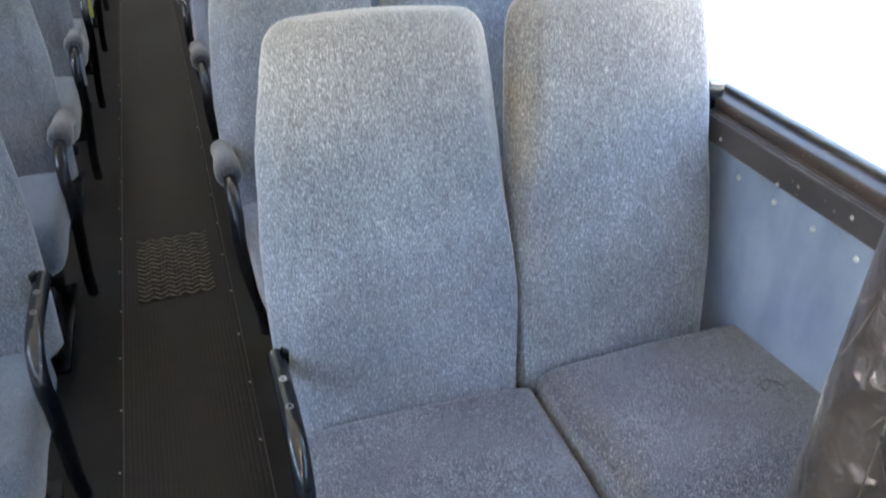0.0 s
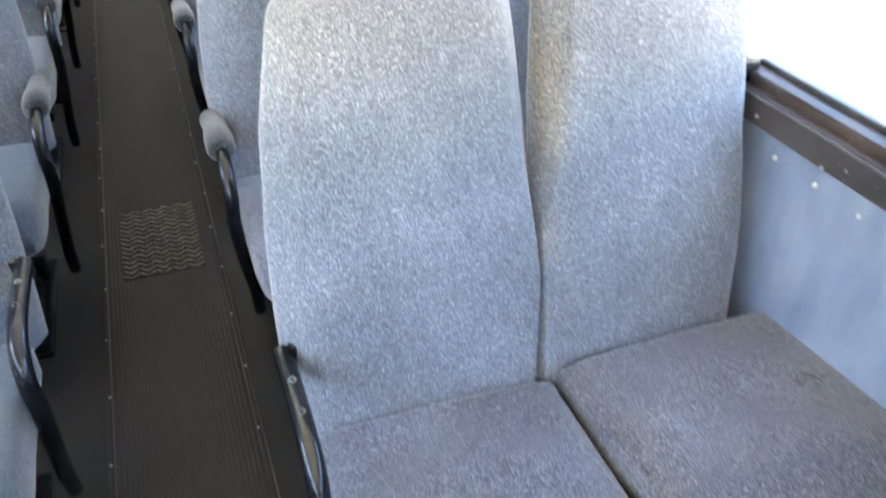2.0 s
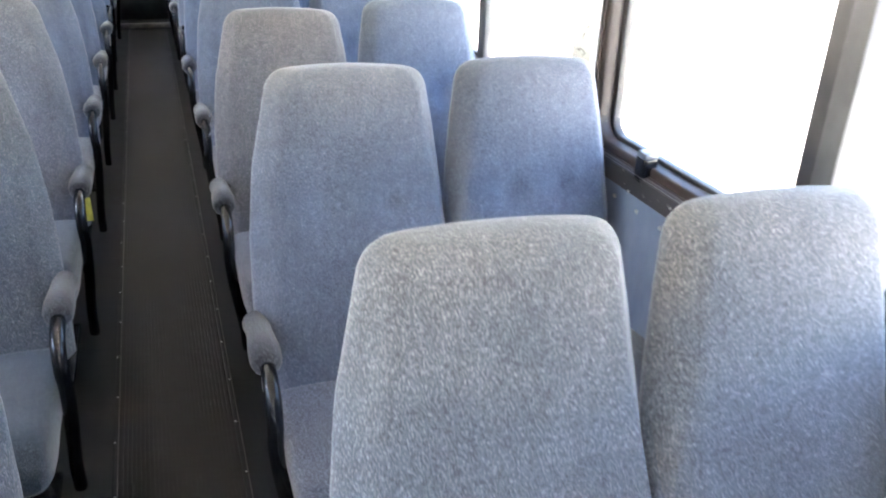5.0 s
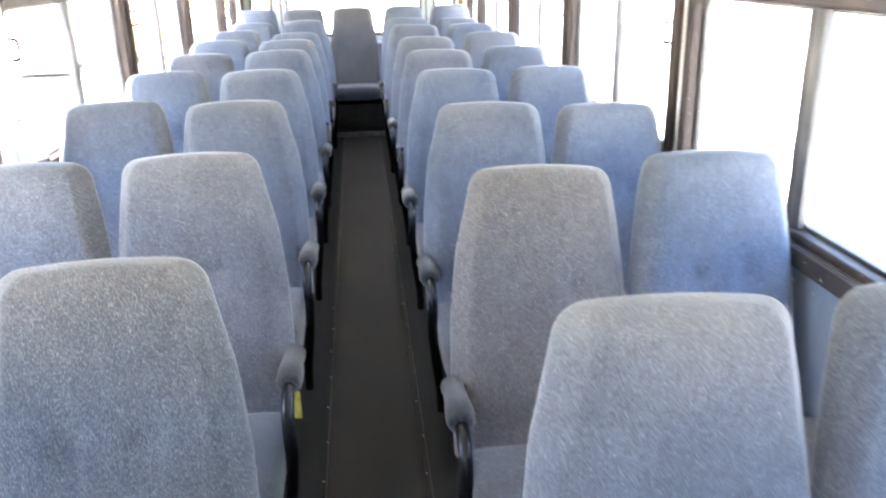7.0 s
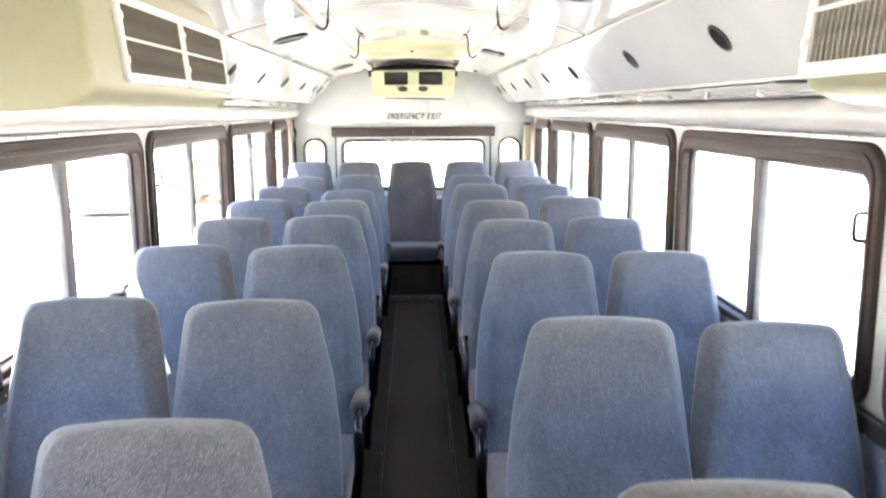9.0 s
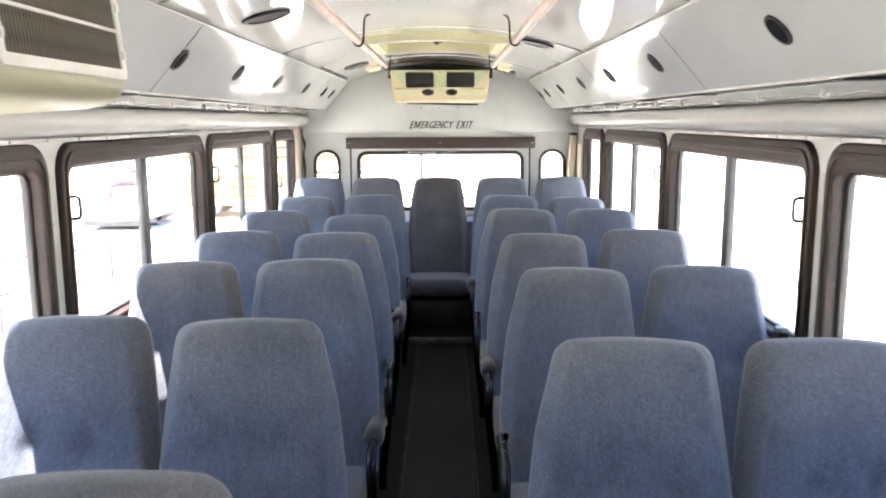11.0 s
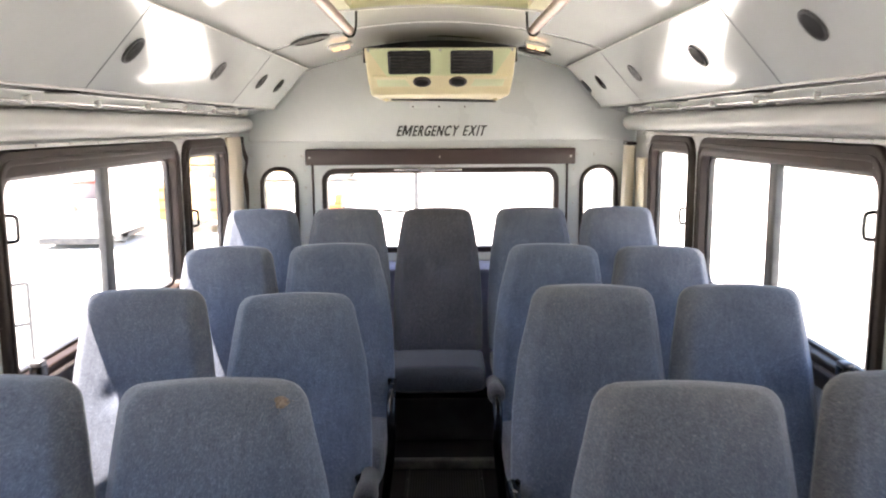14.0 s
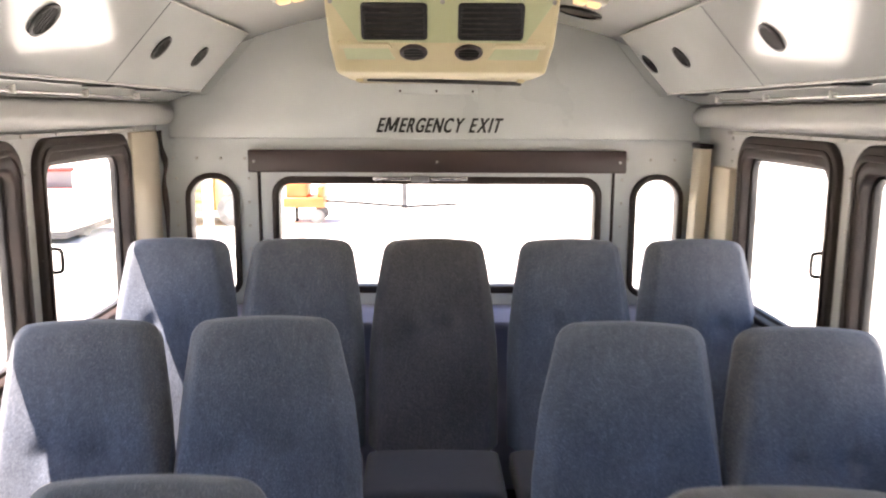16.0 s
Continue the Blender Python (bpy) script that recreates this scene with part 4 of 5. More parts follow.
def backrest_bm(cx, dimples, lean=0.165, z0=0.36, seam=0.0, extra=0.0, flare=0, inner=0, broad=0.0):
    """A padded seat back, its foot at y = 0 and its top leaning back."""
    bm = bmesh.new()
    n, rows = 60, []
    r = 0.058
    zs = [z0 + (TOP_Z - r - z0) * i / 64 for i in range(65)]
    levels = [(z, 0.0) for z in zs] + [(TOP_Z - r + r * math.sin(radians(a)), 1 - math.cos(radians(a))) for a in (15, 30, 45, 60, 72, 82)]
    for z, shrink in levels:
        f = min(max((z - 0.36) / 0.66, 0), 1)
        half = float(np.interp(z, (0.36, 0.45, 0.58, 0.72, 0.85, 0.95, 1.02), (0.214, 0.218, 0.222, 0.222, 0.212, 0.200, 0.189))) + extra * (1 - f) + broad * min(max((z - 0.78) / 0.22, 0), 1)
        half -= shrink * 0.055
        thick = 0.056 - 0.012 * f - shrink * 0.034
        yc = 0.045 + lean * ((z - 0.40) / 0.66) * (0.85 + 0.15 * f) - 0.010 * math.exp(-((z - 0.60) / 0.13) ** 2)
        full = float(np.interp(z, (0.62, 0.90), (0.955, 0.79)))
        ring = []
        for x, y in section(half, thick, n, full if inner < 0 else 0.79, full if inner > 0 else 0.79):
            if y < -0.3 * thick:
                for dx in (-0.066, 0.066):
                    if dimples:
                        y += 0.0165 * math.exp(-(x - dx) ** 2 / 0.0009 - (z - 0.790) ** 2 / 0.0015)
                y += 0.0035 * math.exp(-((z - 0.785) / 0.010) ** 2) * (seam + (0.8 * math.exp(-(x / 0.11) ** 4) if dimples else 0.0))
                y -= 0.006 * max(1 - (x / half / 0.79) ** 2, 0)
            if x * flare > 0:
                x *= float(np.interp(z, (0.60, 0.88, 0.96, 1.05), (1.11, 1.08, 1.035, 1.0)))
            ring.append(bm.verts.new((cx + x, yc + y, z + (0.008 * (1 - (x / max(half, 0.01)) ** 2) if shrink else 0.0))))
        rows.append(ring)
    for a, b in zip(rows, rows[1:]):
        for k in range(n):
            bm.faces.new((a[k], a[(k + 1) % n], b[(k + 1) % n], b[k]))
    bm.faces.new(rows[0][::-1])
    cap = bm.verts.new((cx, 0.045 + lean, TOP_Z + 0.009))
    for k in range(n):
        bm.faces.new((rows[-1][k], rows[-1][(k + 1) % n], cap))
    return bm


def cushion_bm(cx, width=0.432, top=0.418, deep=0.105):
    """A seat cushion with a rolled front, its back edge just clear of the seat back."""
    bm = bmesh.new()
    n, rows = 36, []
    for f in [0.0, 0.003, 0.007, 0.012, 0.02] + [i / 26 for i in range(1, 27)]:
        y = -0.025 - 0.408 * f
        grow = math.sqrt(max(1 - ((0.02 - f) / 0.02) ** 2, 0.02)) if f < 0.02 else 1
        if f > 0.86:
            grow = math.sqrt(max(1 - ((f - 0.86) / 0.14) ** 2, 0.02))
        half_w = width / 2 * ((0.93 + 0.07 * grow) if f > 0.5 else (0.985 + 0.015 * grow)) * (1 - 0.05 * max(f - 0.75, 0) / 0.25)
        hi = top + 0.018 * f - 0.035 * (max(f - 0.8, 0) / 0.2) ** 2
        lo = top - deep - 0.022 * min(max(f - 0.55, 0) / 0.3, 1)
        zc, half_t = (hi + lo) / 2, (hi - lo) / 2 * (0.80 + 0.20 * grow if f < 0.1 else 0.35 + 0.65 * grow)
        ring = []
        for k in range(n):
            a = 2 * math.pi * k / n
            x, z = half_w * power(math.cos(a), 0.20 + 0.12 * f), half_t * power(math.sin(a), 0.34 + 0.16 * f)
            ring.append(bm.verts.new((cx + x, y, zc + z + (0.006 * (1 - (x / half_w) ** 2) if z > 0 else 0))))
        rows.append(ring)
    for a, b in zip(rows, rows[1:]):
        for k in range(n):
            bm.faces.new((a[k], a[(k + 1) % n], b[(k + 1) % n], b[k]))
    bm.faces.new(rows[0][::-1])
    bm.faces.new(rows[-1])
    return bm


PITCH_X = 0.437


def double_seat(side, dimples, pad, label, cloth, cushion, broad=(0.0, 0.0)):
    """Two seats on one frame: local x = 0 is the middle of the aisle seat; y = 0 the foot of the backs."""
    seat = empty("double_seat", label, "bus seat", "rows of bus seats")
    xs = (0.0, side * PITCH_X)
    for i, x in enumerate(xs):
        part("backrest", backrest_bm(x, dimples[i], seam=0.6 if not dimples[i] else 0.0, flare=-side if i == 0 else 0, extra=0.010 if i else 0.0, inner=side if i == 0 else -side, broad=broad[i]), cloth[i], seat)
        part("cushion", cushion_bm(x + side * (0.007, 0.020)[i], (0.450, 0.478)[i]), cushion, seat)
    e0, e1 = sorted((-side * 0.19, side * (PITCH_X + 0.19)))
    for y in (-0.36, -0.06):
        part("seat_rail", box(e0, e1, y - 0.018, y + 0.018, 0.25, 0.285, 0.004), TUBE, seat)
    part("back_panel", box(e0 + 0.02, e1 - 0.02, 0.085, 0.10, 0.26, 0.42, 0.006), BLACK, seat)
    for y in (-0.36, -0.06):
        part("leg", sweep(smooth_path([(-side * 0.10, y, 0.26), (-side * 0.10, y - 0.005, 0.13), (-side * 0.115, y - 0.01, 0.012)], 4), 0.016, 10), TUBE, seat)
    part("foot_plate", box(-side * 0.11 - 0.03, -side * 0.11 + 0.03, -0.42, 0.02, -0.005, 0.012, 0.003), TUBE, seat)
    xe = side * (PITCH_X + 0.165)
    part("wall_bracket", box(*sorted((xe + 0.0 * side, xe + 0.03 * side)), -0.40, -0.36, 0.05, 0.30, 0.004), BRACKET, seat, "pale blue steel wall bracket")
    part("wall_bracket", box(*sorted((xe + 0.02 * side, xe + 0.045 * side)), -0.40, 0.02, 0.20, 0.25, 0.004), BRACKET, seat, "pale blue steel wall rail")
    xa = -side * 0.238
    path = smooth_path([(xa, 0.06, 0.530), (xa, -0.05, 0.537), (xa, -0.135, 0.535), (xa, -0.188, 0.512), (xa, -0.212, 0.462), (xa, -0.205, 0.40), (xa + side * 0.014, -0.165, 0.28), (xa + side * 0.040, -0.085, 0.11), (xa + side * 0.050, -0.04, 0.0)], 6)
    tube = part("armrest_tube", sweep(path, 0.0165, 12), TUBE, seat, "bent black steel armrest tube")
    bare_screws = () if pad else (-0.03, -0.10)
    for y in bare_screws:
        part("screw_ring", plate([circle(0, 0, 0.0065, n=14), circle(0, 0, 0.004, n=14)], 0.003, Matrix.Translation((xa, y, 0.5525))), SASH, tube, smooth=False)
    if pad:
        sleeve = smooth_path([(xa, 0.075, 0.533), (xa, 0.03, 0.538), (xa, -0.03, 0.542), (xa, -0.075, 0.542), (xa, -0.105, 0.540), (xa, -0.120, 0.538)], 6)
        bm = sweep(sleeve, lambda t: 0.0315 * math.sqrt(max(1 - max((t - 0.80) / 0.21, 0) ** 2, 0.05)) * (1 - 0.10 * math.sin(t * 8)), 14)
        part("armrest_pad", bm, PAD, tube, "worn fabric sleeve")
    part("armrest_bracket", box(*sorted((xa + side * 0.01, xa + side * 0.05)), 0.045, 0.085, 0.515, 0.55, 0.005), TUBE, seat)
    return seat


ROWS = {1: [2.285, 3.17, 4.06, 4.925, 5.815, 6.73, 7.635, 8.455, 9.32, 10.21], -1: [2.70, 3.55, 4.385, 5.17, 6.047, 6.915, 7.765, 8.485, 9.36, 10.26]}
AISLE_X = {1: 0.476, -1: -0.421}
CLOTH_WORDS = {"blue_grey_tweed": "blue-grey tweed", "warm_grey_tweed": "warm grey tweed", "flecked_grey_tweed": "pale flecked grey tweed", "teal_grey_tweed": "teal-grey tweed"}
STATE = {(1, 3): ", aisle edge frayed", (-1, 7): ", top corner torn", (-1, 8): ", aisle back reclined"}
made, backs_of = {}, {}
rng = random.Random(4)
for side in (1, -1):
    for i, y in enumerate(ROWS[side]):
        pad = not (i == 0 or (i > 5 and (i + (side < 0)) % 2 == 0))
        kinds = ((False, False), (False, True), (True, True), (True, False))
        d = kinds[0] if (side == 1 and i < 2) else kinds[1] if i in (1, 4) else kinds[2]
        tilt, pivot = (1.7, 0.75) if side > 0 else (-1.2, 0.6)
        m = pose(AISLE_X[side] + X_SHIFT.get((side, i), 0.0) - pivot * math.sin(radians(tilt)) + rng.uniform(-0.004, 0.004), y - 0.205, 0, 0, tilt, rng.uniform(-0.5, 0.5))
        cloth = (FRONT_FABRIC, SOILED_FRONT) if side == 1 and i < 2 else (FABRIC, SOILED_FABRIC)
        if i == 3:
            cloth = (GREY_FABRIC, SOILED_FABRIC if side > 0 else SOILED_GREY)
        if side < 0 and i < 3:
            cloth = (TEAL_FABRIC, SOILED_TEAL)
        words = f"double bus seat in {CLOTH_WORDS[cloth[0].name]}, {'sleeved' if pad else 'bare'} armrest{STATE.get((side, i), '')}"
        key = (side, d, pad, cloth[0].name, (side, i) == (1, 0))
        if key in made:
            seat = copy_thing(made[key], m)
        else:
            seat = made[key] = double_seat(side, d, pad, words, cloth, SHADED_TEAL_CUSHION if side < 0 and i < 4 else CUSHION, (0.009, 0.019) if (side, i) == (1, 0) else (0.0, 0.0))
            seat.matrix_basis = m
        tagged(seat, words, "bus seat", "rows of bus seats")
        backs = [c for c in seat.children if c.name.startswith("backrest")]
        if side > 0:
            for c in seat.children:
                if c.name.startswith("cushion") and sum(v.co.x for v in c.data.vertices) / len(c.data.vertices) > 0.2:
                    c.matrix_basis = Matrix.Translation((0.018, 0, 0.034)) @ Matrix.Translation((0.44, 0, 0.4)) @ pose(0, 0, 0, -3.4, -1.6, 1.0) @ Matrix.Translation((-0.44, 0, -0.4))
        backs_of[(side, i)] = backs
        backs.sort(key=lambda c: abs(sum(v.co.x for v in c.data.vertices)))
        for j, c in enumerate(backs):
            back = RECLINE.get((side, i, j), rng.uniform(-0.6, 0.6))
            c.matrix_basis = Matrix.Translation((0, 0.04, 0.40 + RISE.get((side, i, j), 0.0))) @ pose(0, 0, 0, -back, 0, 0) @ Matrix.Translation((0, -0.04, -0.40))

# frayed edges and a torn corner on two aisle seats
backs = backs_of[(1, 3)]
for k in range(12):
    z = (0.90, 0.74, 0.755, 0.77, 0.72, 0.56)[k % 6] + 0.006 * math.sin(k * 2.3)
    x = -0.245 + 0.09 * max(z - 0.6, 0) + 0.004 * math.cos(k)
    y = 0.055 + 0.25 * (z - 0.4)
    thread = [(x + 0.012, y, z), (x - 0.010, y - 0.012, z + 0.006 * math.sin(k)), (x - 0.018, y - 0.016, z - 0.016)]
    part("frayed_thread", sweep(thread, 0.0016, 5), FRONT_FABRIC, backs[0])
backs = backs_of[(-1, 7)]
outline = [(0.013 * math.cos(a) * (1 + 0.2 * math.sin(3 * a + 1)), 0.011 * math.sin(a)) for a in [2 * math.pi * k / 14 for k in range(14)]]
lay = Matrix.Translation((0.143, 0.170, 1.047)) @ pose(0, 0, 0, 62, 0, 0)
part("torn_patch", plate([outline], 0.008, lay, bevel=0.001), FOAM, backs[0], "frayed tear showing tan foam")
for k in range(7):
    a = k * 0.9
    thread = [lay @ Vector((0.012 * math.cos(a), 0.010 * math.sin(a), 0.004)), lay @ Vector((0.020 * math.cos(a + 0.2), 0.018 * math.sin(a + 0.2), 0.007)), lay @ Vector((0.027 * math.cos(a), 0.022 * math.sin(a), 0.003))]
    part("frayed_thread", sweep(thread, 0.0011, 5), FRONT_FABRIC, backs[0])

# a loose dark thread lying on the first right-hand window cushion
curl = smooth_path([(1.050, 1.835, 0.4685), (1.052, 1.850, 0.4675), (1.062, 1.862, 0.4665), (1.074, 1.862, 0.4655), (1.086, 1.852, 0.4655), (1.094, 1.836, 0.4655)], 5)
tagged(part("loose_thread", sweep(curl, 0.0014, 6), BLACK), "curled dark thread lying on a seat cushion", "thread")

# a strip of yellow tape on one left-hand armrest
tagged(part("yellow_tag", box(-0.176, -0.158, 4.866, 4.871, 0.438, 0.516, 0.002), TAPE), "frayed yellow tape hanging from an armrest sleeve", "tape")

# five seats abreast across the back
bench = empty("rear_bench", "bench of five joined blue-grey tweed bus seats", "bus seat", at=pose(0, 10.995, 0.049))
for i, x in enumerate((-0.925, -0.478, -0.005, 0.488, 0.945)):
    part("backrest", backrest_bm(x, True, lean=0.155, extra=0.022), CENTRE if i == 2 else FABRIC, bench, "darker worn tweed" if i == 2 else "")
    part("cushion", cushion_bm(x, 0.458, 0.372, 0.078), SHADED_BENCH_CUSHION, bench)
part("seat_box", box(-1.10, 1.10, -0.27, -0.24, -0.01, 0.27, 0.005), BLACK, bench, "black box front below the cushions")
part("seat_rail", box(-1.12, 1.12, -0.34, -0.30, 0.225, 0.275, 0.005), TUBE, bench)

# ---- pole near the first right-hand seats
def pole_at(z):
    return 0.5345 + 0.0215 * min(z / 1.1, 1.4), 1.2925 - 0.0205 * min(z / 1.1, 1.4)


pole = tagged(part("stanchion_pole", sweep([(*pole_at(0.0), -0.005)] + [(*pole_at(z), z) for z in (0.3, 0.6, 0.9, 1.2, 1.5)] + [(*pole_at(1.96), 1.96)], 0.0405, 28), POLE), "upright grab pole in a wrinkled grey-brown plastic sleeve", "grab pole")


def crease_point(turn, z):
    x, y = pole_at(z)
    return (x + 0.0406 * math.cos(turn), y + 0.0406 * math.sin(turn), z)


prng = random.Random(11)
for k in range(70):
    a0, z = radians(prng.uniform(110, 330)), prng.uniform(0.62, 1.20) if k % 3 else prng.uniform(0.62, 0.85)
    bend, rise, span = prng.uniform(-0.5, 0.5), prng.uniform(-0.030, 0.030), prng.uniform(0.10, 0.35)
    part("film_crease", sweep([crease_point(a0 + span * u, z + rise * u + 0.02 * bend * u * u) for u in (-1, -0.5, 0, 0.5, 1)], lambda t, r=prng.uniform(0.00018, 0.00042): r * (1.15 - abs(2 * t - 1)), 5), CREASE, pole)
part("film_seam", sweep([crease_point(radians(215 + 5 * math.sin(q * 0.9)), 0.05 + 0.1 * q) for q in range(19)], 0.0005, 5), CREASE, pole)
part("flange", plate([circle(0.5345, 1.2925, 0.06)], 0.012, Matrix.Translation((0, 0, 0.001)), bevel=0.002), TUBE, pole)

# ---- grab rails under the ceiling
for x in (-0.296, 0.341):
    rail = tagged(part("grab_rail", sweep([(x, FRONT + 0.05, 1.884), (x, 3.0, 1.884), (x, 9.875, 1.884)], 0.0165, 16), RAIL), "long warm-toned steel grab rail under the ceiling", "grab rail", "ceiling rails")
    sx = math.copysign(1, x)
    for y in (-0.85, 0.68, 2.21, 3.74, 5.27, 6.80, 8.33, 9.85):
        zt = ceiling_height(abs(x) - 0.035)
        path = smooth_path([(x - sx * 0.050, y, zt + 0.001), (x - sx * 0.034, y, zt - 0.006), (x - sx * 0.026, y, zt - 0.030), (x - sx * 0.022, y, 1.890), (x - sx * 0.014, y, 1.868), (x, y, 1.8625), (x + sx * 0.014, y, 1.870), (x + sx * 0.021, y, 1.886)], 4)
        part("bracket", sweep(path, 0.0045, 8), TUBE, rail, "thin dark hanger")

# ---- roof hatch: a yellow frame proud of the ceiling, a shallow well and a white lid with its latch
hx0, hx1, hy0, hy1 = HATCH
hatch = empty("roof_hatch", "pale yellow roof escape hatch with white lid and dark latch", "roof hatch", at=pose(0, 0, 0))


def hatch_drop(x, low=0.040):
    return ceiling_height(x) - low + 0.010 * (abs(x - 0.015) / 0.37) ** 2


for y0, y1 in ((hy0 - 0.110, hy0), (hy1, hy1 + 0.035)):
    xs = [-0.355 + 0.74 * k / 16 for k in range(17)]
    part("cross_frame", profile_run([(x, hatch_drop(x)) for x in xs] + [(x, ceiling_height(x) + 0.002) for x in reversed(xs)], y0, y1), HATCH_FRAME, hatch, smooth=False)
    part("frame_lip", profile_run([(x, hatch_drop(x, 0.046)) for x in xs] + [(x, hatch_drop(x, 0.039)) for x in reversed(xs)], *((y0 - 0.008, y0 + 0.012) if y0 < hy0 else (y0 - 0.004, y0 + 0.014))), TRIM, hatch, "pale worn lip", False)
for x0, x1 in ((-0.355, hx0), (hx1, 0.385)):
    xs = [x0 + (x1 - x0) * k / 4 for k in range(5)]
    part("side_frame", profile_run([(x, hatch_drop(x)) for x in xs] + [(x, ceiling_height(x) + 0.002) for x in reversed(xs)], hy0, hy1), HATCH_FRAME, hatch, smooth=False)
for x0, x1, y0, y1 in ((hx0 - 0.008, hx0 + 0.004, hy0, hy1), (hx1 - 0.004, hx1 + 0.008, hy0, hy1), (hx0, hx1, hy0 - 0.008, hy0 + 0.004), (hx0, hx1, hy1 - 0.004, hy1 + 0.008)):
    part("well_wall", box(x0, x1, y0, y1, 1.965, 2.034, 0.001), HATCH_FRAME, hatch)
part("lid", box(hx0 - 0.006, hx1 + 0.006, hy0 - 0.006, hy1 + 0.006, 2.022, 2.052, 0.004), HATCH_LID, hatch, "frosted white lid")
for x in (hx0 + 0.03, hx1 - 0.03):
    part("lid_rib", box(x - 0.010, x + 0.010, hy0 + 0.01, hy1 - 0.01, 2.014, 2.024, 0.003), HATCH_LID, hatch)
latch = part("latch", box(-0.010, 0.085, 9.50, 9.56, 2.012, 2.024, 0.003), BOARD, hatch, "dark brown latch")
part("latch_handle", sweep(smooth_path([(-0.002, 9.53, 2.014), (-0.004, 9.515, 1.990), (0.016, 9.505, 1.984), (0.050, 9.51, 1.996), (0.078, 9.52, 2.014)], 5), 0.006, 8), BOARD, latch)
part("latch_knob", sweep([(0.012, 9.502, 1.988), (0.012, 9.49, 1.984), (0.012, 9.48, 1.982)], 0.012, 10, round_ends=True), BOARD, latch)
for y in (hy0 - 0.06, hy1 + 0.018):
    for x in (-0.30, -0.10, 0.13, 0.33):
        part("screw", plate([circle(x, y, 0.006, n=10)], 0.004, Matrix.Translation((0, 0, hatch_drop(x) - 0.001))), WORN_METAL, hatch)

# ---- ceiling discs and dome lamps
for x, y in ((-0.57, 7.9), (-0.55, 10.6), (0.50, 6.5), (0.51, 9.1), (0.515, 11.33), (-0.55, 5.2)):
    tilt = math.degrees(math.atan(0.452 * x))
    d = empty("ceiling_speaker", "flat round dark ceiling speaker", "speaker", "ceiling speakers", at=pose(x, y, ceiling_height(x) - 0.004, 180, tilt, 0) )
    part("rim", plate([circle(0, 0, 0.085), circle(0, 0, 0.07)], 0.014, bevel=0.003), BLACK, d)
    part("grille", plate([circle(0, 0, 0.071)], 0.006), BOARD, d)
for x in (-0.47, 0.49):
    d = empty("dome_lamp", "small lit ceiling lamp with warm lens", "lamp", "ceiling lamps", at=pose(x, 11.02, ceiling_height(x) - 0.006, 180, math.degrees(math.atan(0.452 * x)), 0))
    part("base", box(-0.06, 0.06, -0.035, 0.035, -0.006, 0.008, 0.003), WHITE_FRAME, d)
    for u in (-0.024, 0.022):
        part("lens", box(u - 0.020, u + 0.020, -0.024, 0.024, 0.006, 0.022, 0.006), LAMP_LENS, d)


# ---- air conditioners
def grille_panel(parent, u0, u1, v0, v1, m, slats, fin_material, bars=1):
    part("grille_frame", plate([rounded(u0 - 0.016, u1 + 0.016, v0 - 0.016, v1 + 0.016, 0.01), rounded(u0, u1, v0, v1, 0.004)], 0.014, m @ Matrix.Translation((0, 0, 0.004)), bevel=0.002), WHITE_FRAME, parent, "white plastic frame")
    part("filter", plate([rounded(u0 - 0.004, u1 + 0.004, v0 - 0.004, v1 + 0.004, 0.002)], 0.006, m), DUSTY, parent, "dusty brown filter")
    fin = bpy.data.meshes.new("fin")
    b2 = box(-0.0018, 0.0018, v0, v1, 0.003, 0.008)
    b2.transform(m.to_3x3().to_4x4())
    b2.to_mesh(fin)
    b2.free()
    fin.materials.append(fin_material)
    for i in range(slats):
        f = new("fin", fin)
        f.parent, f.location = parent, m @ Vector((u0 + (u1 - u0) * (i + 0.5) / slats, 0, 0))
    for i in range(bars):
        v = v0 + (v1 - v0) * (i + 1) / (bars + 1)
        b2 = box(u0, u1, v - 0.003, v + 0.003, 0.005, 0.011)
        b2.transform(m)
        part("cross_bar", b2, WHITE_FRAME, parent, smooth=False)
    for v in (v0 + 0.03, v1 - 0.03):
        for u in (u0 - 0.008, u1 + 0.008):
            b2 = box(u - 0.007, u + 0.007, v - 0.009, v + 0.009, 0.008, 0.016, 0.003)
            b2.transform(m)
            part("clip", b2, WHITE_FRAME, parent)


